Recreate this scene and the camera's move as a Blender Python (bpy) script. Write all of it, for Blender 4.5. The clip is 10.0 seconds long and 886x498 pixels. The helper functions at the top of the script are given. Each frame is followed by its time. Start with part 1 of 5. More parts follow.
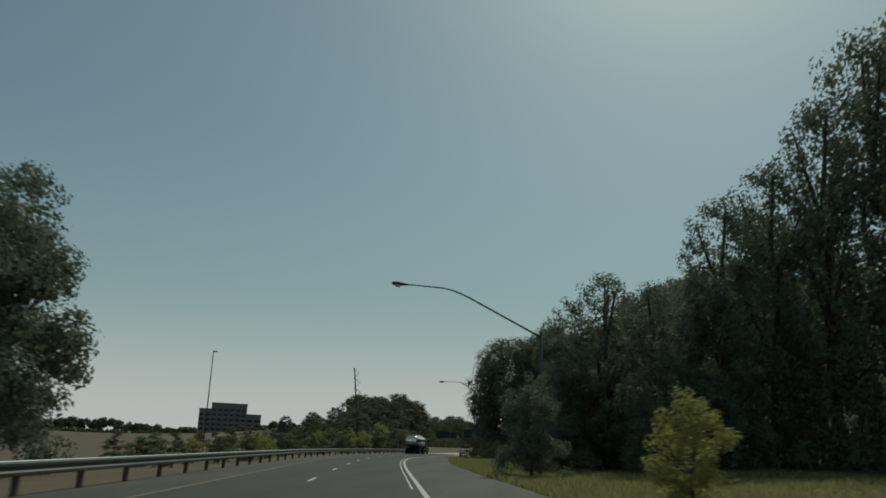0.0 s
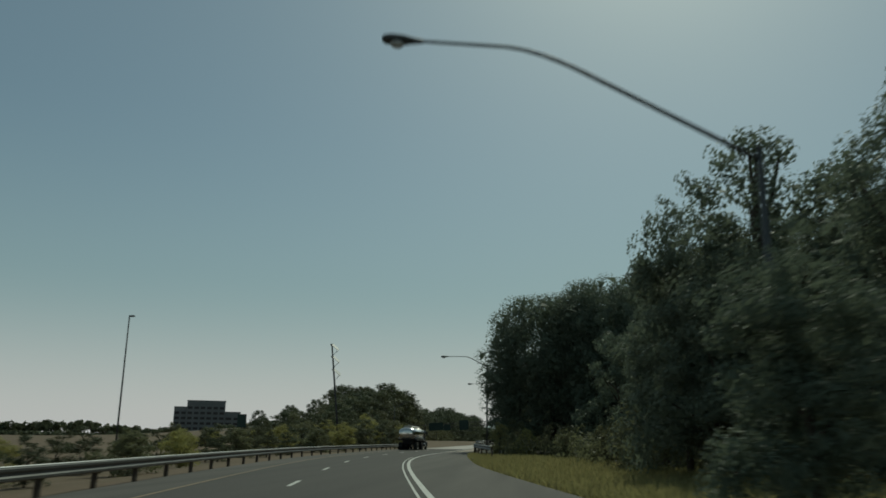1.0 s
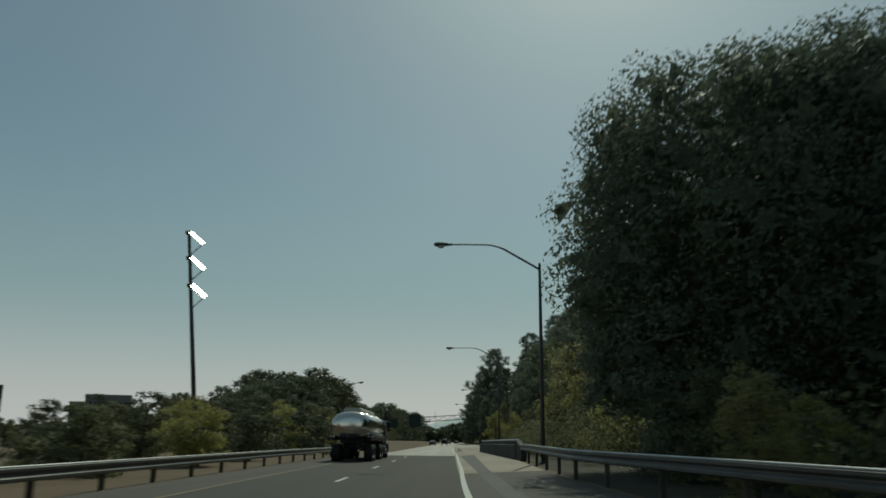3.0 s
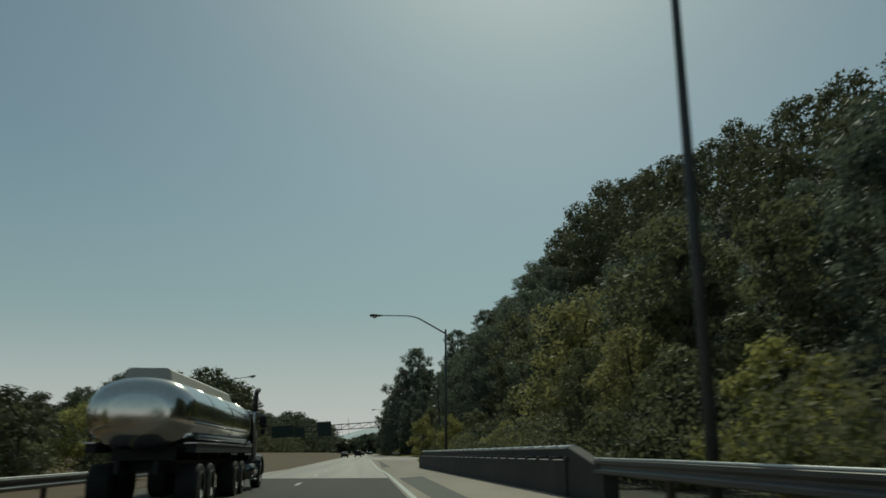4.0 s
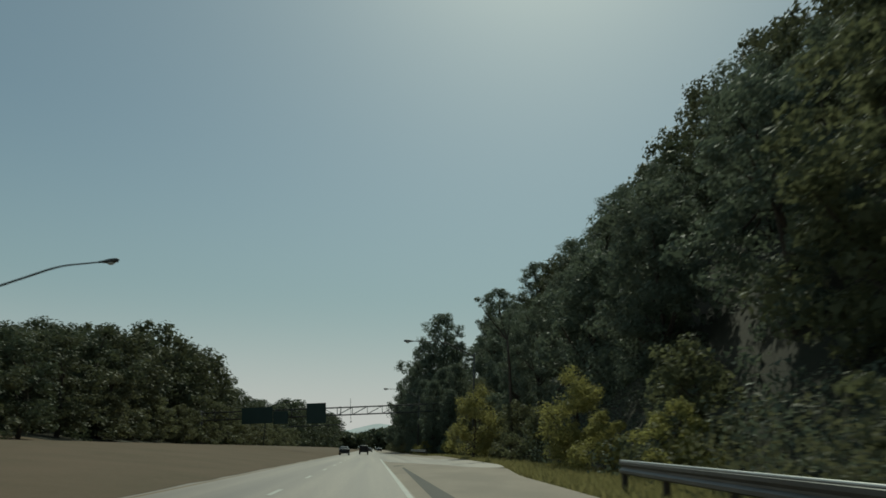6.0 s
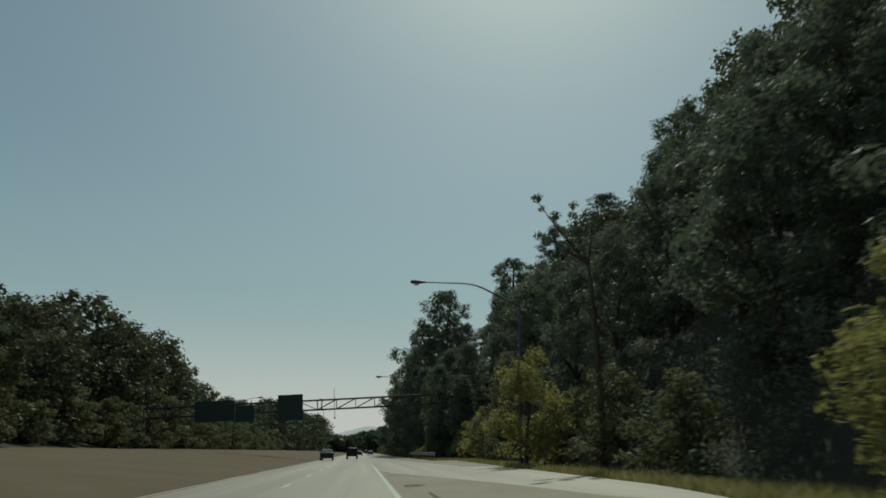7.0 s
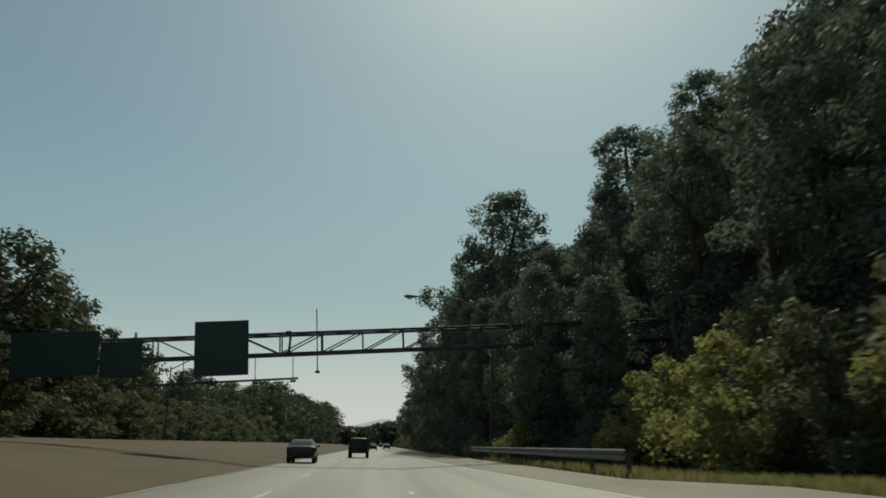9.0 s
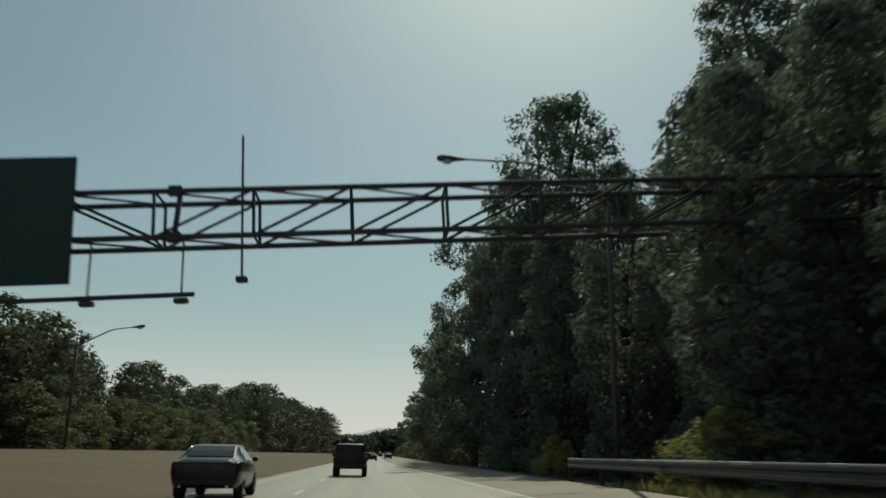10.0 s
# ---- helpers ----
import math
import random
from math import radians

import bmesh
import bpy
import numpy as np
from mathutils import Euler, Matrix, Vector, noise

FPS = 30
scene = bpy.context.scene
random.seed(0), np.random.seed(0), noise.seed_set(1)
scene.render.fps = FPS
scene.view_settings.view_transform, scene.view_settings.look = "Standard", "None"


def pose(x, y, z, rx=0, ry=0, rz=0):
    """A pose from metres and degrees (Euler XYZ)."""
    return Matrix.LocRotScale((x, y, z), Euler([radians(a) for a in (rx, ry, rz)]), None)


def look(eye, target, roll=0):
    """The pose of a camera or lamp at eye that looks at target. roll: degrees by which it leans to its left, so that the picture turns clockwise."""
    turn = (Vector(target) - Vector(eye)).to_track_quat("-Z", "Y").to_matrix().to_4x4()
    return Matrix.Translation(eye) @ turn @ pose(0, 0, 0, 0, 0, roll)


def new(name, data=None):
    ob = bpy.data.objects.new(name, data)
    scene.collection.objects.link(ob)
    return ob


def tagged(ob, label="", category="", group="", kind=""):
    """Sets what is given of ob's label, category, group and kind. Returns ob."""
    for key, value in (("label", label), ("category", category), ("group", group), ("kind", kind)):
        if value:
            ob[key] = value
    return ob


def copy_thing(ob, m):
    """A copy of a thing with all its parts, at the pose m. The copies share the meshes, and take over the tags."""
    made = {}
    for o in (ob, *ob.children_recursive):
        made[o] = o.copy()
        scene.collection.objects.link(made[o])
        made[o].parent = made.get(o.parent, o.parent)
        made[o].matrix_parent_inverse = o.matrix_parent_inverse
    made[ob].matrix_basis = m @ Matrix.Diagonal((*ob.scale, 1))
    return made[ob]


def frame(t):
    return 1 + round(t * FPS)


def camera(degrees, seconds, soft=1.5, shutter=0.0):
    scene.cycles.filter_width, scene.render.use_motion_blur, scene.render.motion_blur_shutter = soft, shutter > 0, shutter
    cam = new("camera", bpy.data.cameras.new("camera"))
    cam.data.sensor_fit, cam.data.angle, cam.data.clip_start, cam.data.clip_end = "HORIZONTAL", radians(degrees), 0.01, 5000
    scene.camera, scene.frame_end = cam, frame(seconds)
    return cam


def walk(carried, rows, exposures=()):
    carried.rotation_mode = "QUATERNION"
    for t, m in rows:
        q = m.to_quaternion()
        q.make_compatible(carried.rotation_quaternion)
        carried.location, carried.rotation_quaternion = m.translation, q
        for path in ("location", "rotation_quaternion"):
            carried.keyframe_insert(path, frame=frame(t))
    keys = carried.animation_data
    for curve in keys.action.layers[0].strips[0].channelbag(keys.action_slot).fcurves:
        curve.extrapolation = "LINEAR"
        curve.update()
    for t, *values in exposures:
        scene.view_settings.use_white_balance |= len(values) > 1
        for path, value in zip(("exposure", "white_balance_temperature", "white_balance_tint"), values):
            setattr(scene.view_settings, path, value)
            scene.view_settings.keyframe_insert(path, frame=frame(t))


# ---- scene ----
PATH = (
    (0.0, 15.04, -146.50, 1.27, -6.82, 14.07, 2.46),
    (0.5, 12.31, -131.96, 1.24, -6.16, 14.00, 1.39),
    (1.0, 9.70, -117.42, 1.26, -5.52, 13.63, 0.78),
    (1.5, 7.25, -102.88, 1.24, -4.97, 13.38, -0.44),
    (2.0, 4.94, -88.32, 1.24, -5.48, 12.96, 0.35),
    (3.5, 0.13, -44.30, 1.23, 2.90, 14.10, 0.19),
    (4.0, 0.00, -29.53, 1.24, 5.55, 14.42, -0.08),
    (4.5, 0.01, -14.77, 1.26, 5.49, 14.89, 0.42),
    (5.0, 0.07, 0.00, 1.25, 5.08, 14.76, 1.13),
    (5.5, 0.02, 14.77, 1.27, 4.34, 14.19, 1.67),
    (7.0, 0.07, 59.06, 1.25, 5.48, 14.41, 0.71),
    (7.5, -0.03, 73.83, 1.27, 5.41, 14.39, 0.70),
    (8.0, 0.04, 88.59, 1.25, 5.24, 14.17, 1.29),
    (8.5, 0.09, 103.36, 1.25, 4.72, 14.28, 1.07),
    (9.0, 0.07, 118.12, 1.23, 4.40, 13.97, 1.12),
    (9.5, 0.02, 132.89, 1.24, 4.77, 14.08, 0.69),
    (10.0, -0.19, 147.66, 1.26, 4.55, 14.58, 0.86),
)


def row(t, x, y, z, right, up, lean):
    a, b = radians(right), radians(up)
    eye = Vector((x, y, z))
    return t, look(eye, eye + Vector((math.sin(a) * math.cos(b), math.cos(a) * math.cos(b), math.sin(b))), lean)


cam = camera(58.5, 10.0, soft=1.65, shutter=0.25)
walk(cam, [row(*r) for r in PATH], [(0.0, -0.96, 6100, -15), (2.0, -1.0, 6100, -15), (5.5, -0.87, 6150, -14), (8.0, -0.78, 6200, -14), (10.0, -0.58, 6350, -13)])

# ---------------------------------------------------------------- light
SUN_RIGHT, SUN_UP = 13.0, 46.0      # degrees right of straight ahead, above the horizon
world = bpy.data.worlds.new("sky")
scene.world = world
world.use_nodes = True
wt = world.node_tree
sky = wt.nodes.new("ShaderNodeTexSky")
sky.sky_type, sky.sun_disc = "NISHITA", False
sky.sun_elevation, sky.sun_rotation = radians(SUN_UP), radians(SUN_RIGHT)
sky.air_density, sky.dust_density, sky.ozone_density = 1.0, 1.15, 1.2
bg = wt.nodes["Background"]
bg.inputs["Strength"].default_value = 0.094
haze = wt.nodes.new("ShaderNodeMix")      # summer haze, thicker towards the horizon
haze.data_type = "RGBA"
pale = wt.nodes.new("ShaderNodeMix")      # paler and warmer in the lowest few degrees
pale.data_type = "RGBA"
pale.inputs[6].default_value, pale.inputs[7].default_value = (11.6, 10.0, 10.9, 1), (6.2, 7.02, 7.65, 1)
where = wt.nodes.new("ShaderNodeTexCoord")
axes = wt.nodes.new("ShaderNodeSeparateXYZ")
thick = wt.nodes.new("ShaderNodeMapRange")
thick.interpolation_type = "SMOOTHSTEP"
thick.inputs[1].default_value, thick.inputs[2].default_value = -0.05, 0.4
thick.inputs[3].default_value, thick.inputs[4].default_value = 0.93, 0.24
wt.links.new(where.outputs["Generated"], axes.inputs[0])
wt.links.new(axes.outputs["Z"], thick.inputs[0])
low = wt.nodes.new("ShaderNodeMapRange")
low.interpolation_type = "SMOOTHSTEP"
low.inputs[1].default_value, low.inputs[2].default_value = 0.0, 0.2
wt.links.new(axes.outputs["Z"], low.inputs[0])
wt.links.new(low.outputs[0], pale.inputs[0])
wt.links.new(pale.outputs[2], haze.inputs[7])
wt.links.new(thick.outputs[0], haze.inputs[0])
wt.links.new(sky.outputs["Color"], haze.inputs[6])
cast = wt.nodes.new("ShaderNodeMix")      # the faint teal of a humid summer sky
cast.data_type, cast.blend_type = "RGBA", "MULTIPLY"
cast.inputs[0].default_value = 1.0
cast.inputs[7].default_value = (0.99, 0.99, 0.955, 1)
wt.links.new(haze.outputs[2], cast.inputs[6])
wt.links.new(cast.outputs[2], bg.inputs["Color"])
lamp = bpy.data.lights.new("sun", "SUN")
lamp.energy, lamp.angle, lamp.color = 3.7, radians(0.5), (1.0, 0.9, 0.76)
sun = new("sun", lamp)
a, b = radians(SUN_RIGHT), radians(SUN_UP)
sun.matrix_world = look((0, 0, 80), Vector((0, 0, 80)) - Vector((math.sin(a) * math.cos(b), math.cos(a) * math.cos(b), math.sin(b))))


# ---------------------------------------------------------------- materials
def shader(name):
    m = bpy.data.materials.new(name)
    m.use_nodes = True
    nt = m.node_tree
    return m, nt, nt.nodes["Principled BSDF"]


def mixed(nt, fac, a, b):
    """A colour between a and b by fac; each a socket or a value."""
    n = nt.nodes.new("ShaderNodeMix")
    n.data_type = "RGBA"
    for sock, v in ((n.inputs[0], fac), (n.inputs[6], a), (n.inputs[7], b)):
        if isinstance(v, bpy.types.NodeSocket):
            nt.links.new(v, sock)
        else:
            sock.default_value = v if isinstance(v, float) else (*v, 1)
    return n.outputs[2]


def coords(nt, sx=1.0, sy=1.0, sz=1.0):
    g = nt.nodes.new("ShaderNodeNewGeometry")
    m = nt.nodes.new("ShaderNodeMapping")
    m.inputs["Scale"].default_value = (sx, sy, sz)
    nt.links.new(g.outputs["Position"], m.inputs["Vector"])
    return m.outputs["Vector"]


def noise_fac(nt, vec, scale, detail=4.0, lo=0.35, hi=0.65):
    n = nt.nodes.new("ShaderNodeTexNoise")
    n.inputs["Scale"].default_value, n.inputs["Detail"].default_value = scale, detail
    nt.links.new(vec, n.inputs["Vector"])
    r = nt.nodes.new("ShaderNodeMapRange")
    r.inputs[1].default_value, r.inputs[2].default_value = lo, hi
    nt.links.new(n.outputs["Fac"], r.inputs[0])
    return r.outputs[0]


def bump(nt, p, height, strength, distance=0.01):
    b = nt.nodes.new("ShaderNodeBump")
    b.inputs["Strength"].default_value, b.inputs["Distance"].default_value = strength, distance
    nt.links.new(height, b.inputs["Height"])
    nt.links.new(b.outputs["Normal"], p.inputs["Normal"])


def surface(name, c1, c2, c3, rough=0.8, metal=0.0, big=0.4, small=18.0, relief=0.3, stretch=(1, 1, 1), spec=0.4):
    """Two colours in large patches, a third in fine grain."""
    m, nt, p = shader(name)
    v = coords(nt, *stretch)
    base = mixed(nt, noise_fac(nt, v, big), c1, c2)
    grain = noise_fac(nt, v, small, 3.0)
    half = nt.nodes.new("ShaderNodeMath")
    half.operation = "MULTIPLY"
    half.inputs[1].default_value = 0.5
    nt.links.new(grain, half.inputs[0])
    nt.links.new(mixed(nt, half.outputs[0], base, c3), p.inputs["Base Color"])
    p.inputs["Roughness"].default_value, p.inputs["Metallic"].default_value = rough, metal
    p.inputs["Specular IOR Level"].default_value = spec
    if relief:
        bump(nt, p, grain, relief)
    return m


def leaf_material(name, c1, c2, c3, through_leaf=0.45):
    m, nt, p = shader(name)
    g = nt.nodes.new("ShaderNodeNewGeometry")
    o = nt.nodes.new("ShaderNodeObjectInfo")
    c = mixed(nt, g.outputs["Random Per Island"], c1, c2)
    half = nt.nodes.new("ShaderNodeMath")
    half.operation = "MULTIPLY"
    half.inputs[1].default_value = 0.7
    nt.links.new(o.outputs["Random"], half.inputs[0])
    c = mixed(nt, half.outputs[0], c, c3)
    nt.links.new(c, p.inputs["Base Color"])
    p.inputs["Roughness"].default_value = 0.6
    p.inputs["Specular IOR Level"].default_value = 0.18
    t = nt.nodes.new("ShaderNodeBsdfTranslucent")
    nt.links.new(c, t.inputs["Color"])
    mx = nt.nodes.new("ShaderNodeMixShader")
    mx.inputs[0].default_value = through_leaf
    nt.links.new(p.outputs[0], mx.inputs[1])
    nt.links.new(t.outputs[0], mx.inputs[2])
    nt.links.new(mx.outputs[0], nt.nodes["Material Output"].inputs["Surface"])
    return m


M_ASPHALT = surface("asphalt", (0.046, 0.041, 0.038), (0.064, 0.057, 0.052), (0.081, 0.071, 0.063), 0.85, 0, 0.5, 40, 0.3, (1.6, 0.05, 1), 0.25)
M_WORNASPHALT = surface("worn_shoulder_asphalt", (0.062, 0.056, 0.050), (0.106, 0.095, 0.084), (0.083, 0.073, 0.065), 0.85, 0, 0.55, 30, 0.3, (1.2, 0.06, 1), 0.25)
M_CONCRETE = surface("old_concrete", (0.189, 0.149, 0.123), (0.329, 0.261, 0.209), (0.207, 0.166, 0.137), 0.5, 0, 0.6, 30, 0.25, (1.3, 0.02, 1), 0.5)
M_SHOULDER = surface("shoulder_asphalt", (0.243, 0.197, 0.153), (0.345, 0.276, 0.214), (0.182, 0.152, 0.126), 0.8, 0, 0.4, 30, 0.3, (1, 0.3, 1))
M_LINE = surface("road_paint", (0.62, 0.61, 0.57), (0.5, 0.49, 0.45), (0.4, 0.39, 0.36), 0.7, 0, 3.0, 25, 0.2)
M_GROUND = surface("grass_ground", (0.129, 0.084, 0.050), (0.090, 0.065, 0.032), (0.151, 0.105, 0.061), 0.95, 0, 0.22, 5, 0.6)
M_YELLOWLINE = surface("faded_yellow_paint", (0.3, 0.2, 0.09), (0.22, 0.16, 0.09), (0.17, 0.14, 0.1), 0.75, 0, 2.0, 20, 0.2)
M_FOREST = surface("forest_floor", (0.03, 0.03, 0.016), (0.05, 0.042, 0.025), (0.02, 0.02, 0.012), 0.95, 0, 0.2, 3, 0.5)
M_STEEL = surface("galvanised_steel", (0.42, 0.43, 0.43), (0.33, 0.34, 0.34), (0.5, 0.5, 0.5), 0.42, 0.85, 1.2, 14, 0.1)
M_PAINTSTEEL = surface("weathered_dark_steel", (0.054, 0.057, 0.062), (0.085, 0.085, 0.085), (0.039, 0.039, 0.042), 0.75, 0.0, 1.5, 20, 0.15)
M_LAMPSTEEL = surface("weathered_grey_steel", (0.076, 0.081, 0.081), (0.099, 0.101, 0.099), (0.063, 0.065, 0.065), 0.6, 0.2, 1.5, 20, 0.15)
M_BARK = surface("bark", (0.07, 0.055, 0.04), (0.10, 0.085, 0.065), (0.04, 0.032, 0.024), 0.95, 0, 1.2, 9, 0.8, (1, 1, 0.25))
M_LEAF_DARK = leaf_material("dark_leaf", (0.145, 0.176, 0.125), (0.167, 0.196, 0.139), (0.156, 0.178, 0.125), 0.4)
# darker copy of dark_leaf: backlit shade of the woods put into the colour
M_LEAF_SHADED = leaf_material("shaded_leaf", (0.088, 0.108, 0.066), (0.108, 0.124, 0.072), (0.118, 0.118, 0.062), 0.32)
M_LEAF_MID = leaf_material("mid_leaf", (0.132, 0.144, 0.077), (0.180, 0.186, 0.097), (0.158, 0.153, 0.087), 0.5)
M_LEAF_GOLD = leaf_material("yellow_leaf", (0.278, 0.271, 0.098), (0.378, 0.358, 0.126), (0.287, 0.267, 0.103), 0.55)
M_LEAF_OLIVE = leaf_material("olive_leaf", (0.250, 0.242, 0.109), (0.347, 0.321, 0.133), (0.277, 0.253, 0.111), 0.5)
M_GRASS = leaf_material("grass_blade", (0.221, 0.228, 0.090), (0.359, 0.321, 0.143), (0.276, 0.241, 0.108), 0.5)


# ---------------------------------------------------------------- mesh helpers
def mesh_object(name, bm, material, smooth=False):
    me = bpy.data.meshes.new(name)
    bm.to_mesh(me)
    bm.free()
    me.materials.append(material)
    if smooth:
        me.polygons.foreach_set("use_smooth", [True] * len(me.polygons))
    return new(name, me)


def part(name, bm, material, parent, label="", smooth=False):
    ob = mesh_object(name, bm, material, smooth)
    ob.parent = parent
    if label:
        ob["label"] = label
    return ob


def empty(name, m, label, category, group="", kind=""):
    ob = new(name)
    ob.matrix_basis = m
    return tagged(ob, label, category, group, kind)


def box(bm, x0, x1, y0, y1, z0, z1, bevel=0.0):
    vs = [bm.verts.new((x, y, z)) for z in (z0, z1) for y in (y0, y1) for x in (x0, x1)]
    fs = [bm.faces.new([vs[i] for i in q]) for q in ((0, 2, 3, 1), (4, 5, 7, 6), (0, 1, 5, 4), (2, 6, 7, 3), (0, 4, 6, 2), (1, 3, 7, 5))]
    if bevel:
        es = list({e for f in fs for e in f.edges})
        bmesh.ops.bevel(bm, geom=es, offset=bevel, segments=2, affect="EDGES", profile=0.5)
    return bm


def tube(bm, pts, radii, sides=10, caps=True):
    """A round bar along pts; radii one number or one for each point."""
    pts = [Vector(p) for p in pts]
    if not isinstance(radii, (list, tuple)):
        radii = [radii] * len(pts)
    rings = []
    for i, p in enumerate(pts):
        d = (pts[min(i + 1, len(pts) - 1)] - pts[max(i - 1, 0)]).normalized()
        side = d.cross(Vector((0, 0, 1)) if abs(d.z) < 0.95 else Vector((1, 0, 0))).normalized()
        up = side.cross(d)
        rings.append([bm.verts.new(p + (side * math.cos(k) + up * math.sin(k)) * radii[i]) for k in (2 * math.pi * j / sides for j in range(sides))])
    for a, b in zip(rings, rings[1:]):
        for j in range(sides):
            bm.faces.new((a[j], a[(j + 1) % sides], b[(j + 1) % sides], b[j]))
    if caps:
        bm.faces.new(rings[0][::-1])
        bm.faces.new(rings[-1])
    return bm


def loft(bm, sections, caps=True):
    """Skin over closed outlines of equal length."""
    rings = [[bm.verts.new(p) for p in s] for s in sections]
    n = len(rings[0])
    for a, b in zip(rings, rings[1:]):
        for j in range(n):
            bm.faces.new((a[j], a[(j + 1) % n], b[(j + 1) % n], b[j]))
    if caps:
        bm.faces.new(rings[0][::-1])
        bm.faces.new(rings[-1])
    bmesh.ops.recalc_face_normals(bm, faces=bm.faces)
    return bm


# ---------------------------------------------------------------- the road's line
LINE_Y = (-260.0, -146.5, -102.9, -95.6, -88.3, -81.0, -73.7, -66.4, -59.0, -51.7, -44.3, -36.9, -29.5, -14.8, 0.0, 2500.0)
LINE_X = (35.1, 14.96, 7.24, 6.0, 4.79, 3.64, 2.59, 1.69, 0.99, 0.52, 0.25, 0.11, 0.05, 0.01, 0.0, 0.0)


def line_x(y):
    return float(np.interp(y, LINE_Y, LINE_X))


def ramp(y, y0, y1, a, b):
    return a + (b - a) * min(1.0, max(0.0, (y - y0) / (y1 - y0)))


def road_z(lat, y):
    """The pavement's height: banked in the bend, its outer lane rising to the ramp on the straight."""
    left = ramp(y, -70, -15, 0.012, 0.0)
    right = ramp(y, -70, -15, -0.03, 0.07)
    return left * lat if lat < 1.25 else left * 1.25 + right * (lat - 1.25)


def right_edge(y):
    return float(np.interp(y, (-260, -60, -30, 40, 62, 80, 104, 122, 135, 141, 180, 260), (5.5, 5.2, 4.6, 4.9, 6.0, 8.0, 8.3, 8.6, 8.8, 7.2, 6.8, 6.6)))


def left_edge(y):
    return ramp(y, 2, 32, -7.7, -5.95)


def main_line(y):
    """The white line between the two lanes and the shoulder."""
    return float(np.interp(y, (-90, -45, -22, 20, 37), (1.15, 1.2, 1.42, 1.42, 1.12)))


def gore_line(y):
    """Left edge of the ramp where it joins the lanes."""
    if y < 74:
        return right_edge(y)
    return float(np.interp(y, (74, 77, 85, 95, 105, 117), (7.0, 5.9, 5.1, 3.7, 2.1, 1.25)))


def ramp_line(y):
    """Right edge line of the merging lane, which tapers away ahead."""
    if y < 106:
        return right_edge(y)
    return float(np.interp(y, (106, 112, 129, 143, 151, 156, 170, 188, 195, 240, 285), (8.3, 6.3, 5.6, 4.97, 4.62, 4.38, 3.95, 3.5, 3.2, 2.2, 1.4)))


STEPS = [y for y in range(-260, -150, 10)] + [y for y in range(-150, 300, 3)] + [y for y in range(300, 1500, 30)]


def ribbon(bm, lat0, lat1, y0, y1, lift, n=1, drop=0.0):
    ys = [y0] + [y for y in STEPS if y0 < y < y1] + [y1]
    f0 = lat0 if callable(lat0) else (lambda y: lat0)
    f1 = lat1 if callable(lat1) else (lambda y: lat1)
    rows = []
    for y in ys:
        a, b = f0(y), f1(y)
        rows.append([bm.verts.new((line_x(y) + a + (b - a) * k / n, y, road_z(a + (b - a) * k / n, y) + lift)) for k in range(n + 1)])
    for r0, r1 in zip(rows, rows[1:]):
        for k in range(n):
            bm.faces.new((r0[k], r0[k + 1], r1[k + 1], r1[k]))
    return bm




# ---------------------------------------------------------------- ground
M_JOINT = surface("pale_joint", (0.5, 0.47, 0.4), (0.42, 0.39, 0.33), (0.34, 0.31, 0.27), 0.6, 0, 2.0, 20, 0.3)
M_TAR = surface("dark_asphalt", (0.06, 0.056, 0.05), (0.085, 0.078, 0.068), (0.045, 0.042, 0.038), 0.8, 0, 0.5, 30, 0.3, (1.5, 0.15, 1))


def canopy(x, y):
    """Height to which the tree tops of the wooded slope reach."""
    x = min(x, 64)
    face = float(np.interp(x, (0, 16, 35, 41, 58), (0, 17, 38.5, 50.5, 58)))
    brow = float(np.interp(y, (130, 145, 168, 200), (53, 50, 42.5, 40))) + 0.25 * max(0.0, x - 38)
    near = float(np.interp(x, (16, 32, 39), (14.5, 19, 80))) + 1.2 * max(0.0, y - 52)
    dip = 7.5 * math.exp(-((y - 112 - 1.22 * x) / 9) ** 2) * ramp(x, 18, 26, 0.5, 1.0)      # a fold in the slope
    return max(0.0, min(face, brow, near, 6.5 + 0.42 * x + 0.23 * y + 0.2 * max(0.0, x - 44)) - dip)


def terrain(x, y):
    """Height of the land: verge beside the pavement, wooded slope on one side, a flat median and low bank on the other."""
    lat = x - line_x(y)
    e = right_edge(y)
    if lat > 0:
        base = road_z(min(lat, e), y) - 0.06 - 0.05 * min(1.0, max(0.0, lat - e) / 2)
        out = max(0.0, lat - 13 - 3.0 * ramp(y, 118, 132, 0.0, 1.0) * ramp(y, 160, 172, 1.0, 0.0))
        low = ramp(y, -150, -100, 1.0, 0.4)
        fade = ramp(y, 225, 300, 1.0, 0.15)
        hill = max(0.0, min(canopy(x, y) - 12.5, 1.3 * out)) * fade
        base += hill + low * min(0.12 * out, 5) * ramp(y, -30, 20, 1.0, 0.0)
    else:
        base = road_z(max(lat, left_edge(y)), y) - 0.06
        out = max(0.0, left_edge(y) - lat)
        base -= ramp(y, -40, 10, 0.05, 0.0) * min(1.0, out / 2) + ramp(y, -70, -15, 0.06, 0.0) * min(out, 8.0)
        base += ramp(y, 12, 75, 0.0, 1.25) * min(1.0, out / 17) ** 0.8
        out = max(0.0, -lat - 30)
        base += ramp(y, 80, 140, 0.0, 1.0) * min(0.22 * out, 7) * ramp(out, 30, 70, 1.0, 0.0)
    return base + 0.15 * noise.noise(Vector((x * 0.15, y * 0.15, 0))) * min(1.0, max(0.0, abs(lat) - 9) / 5)


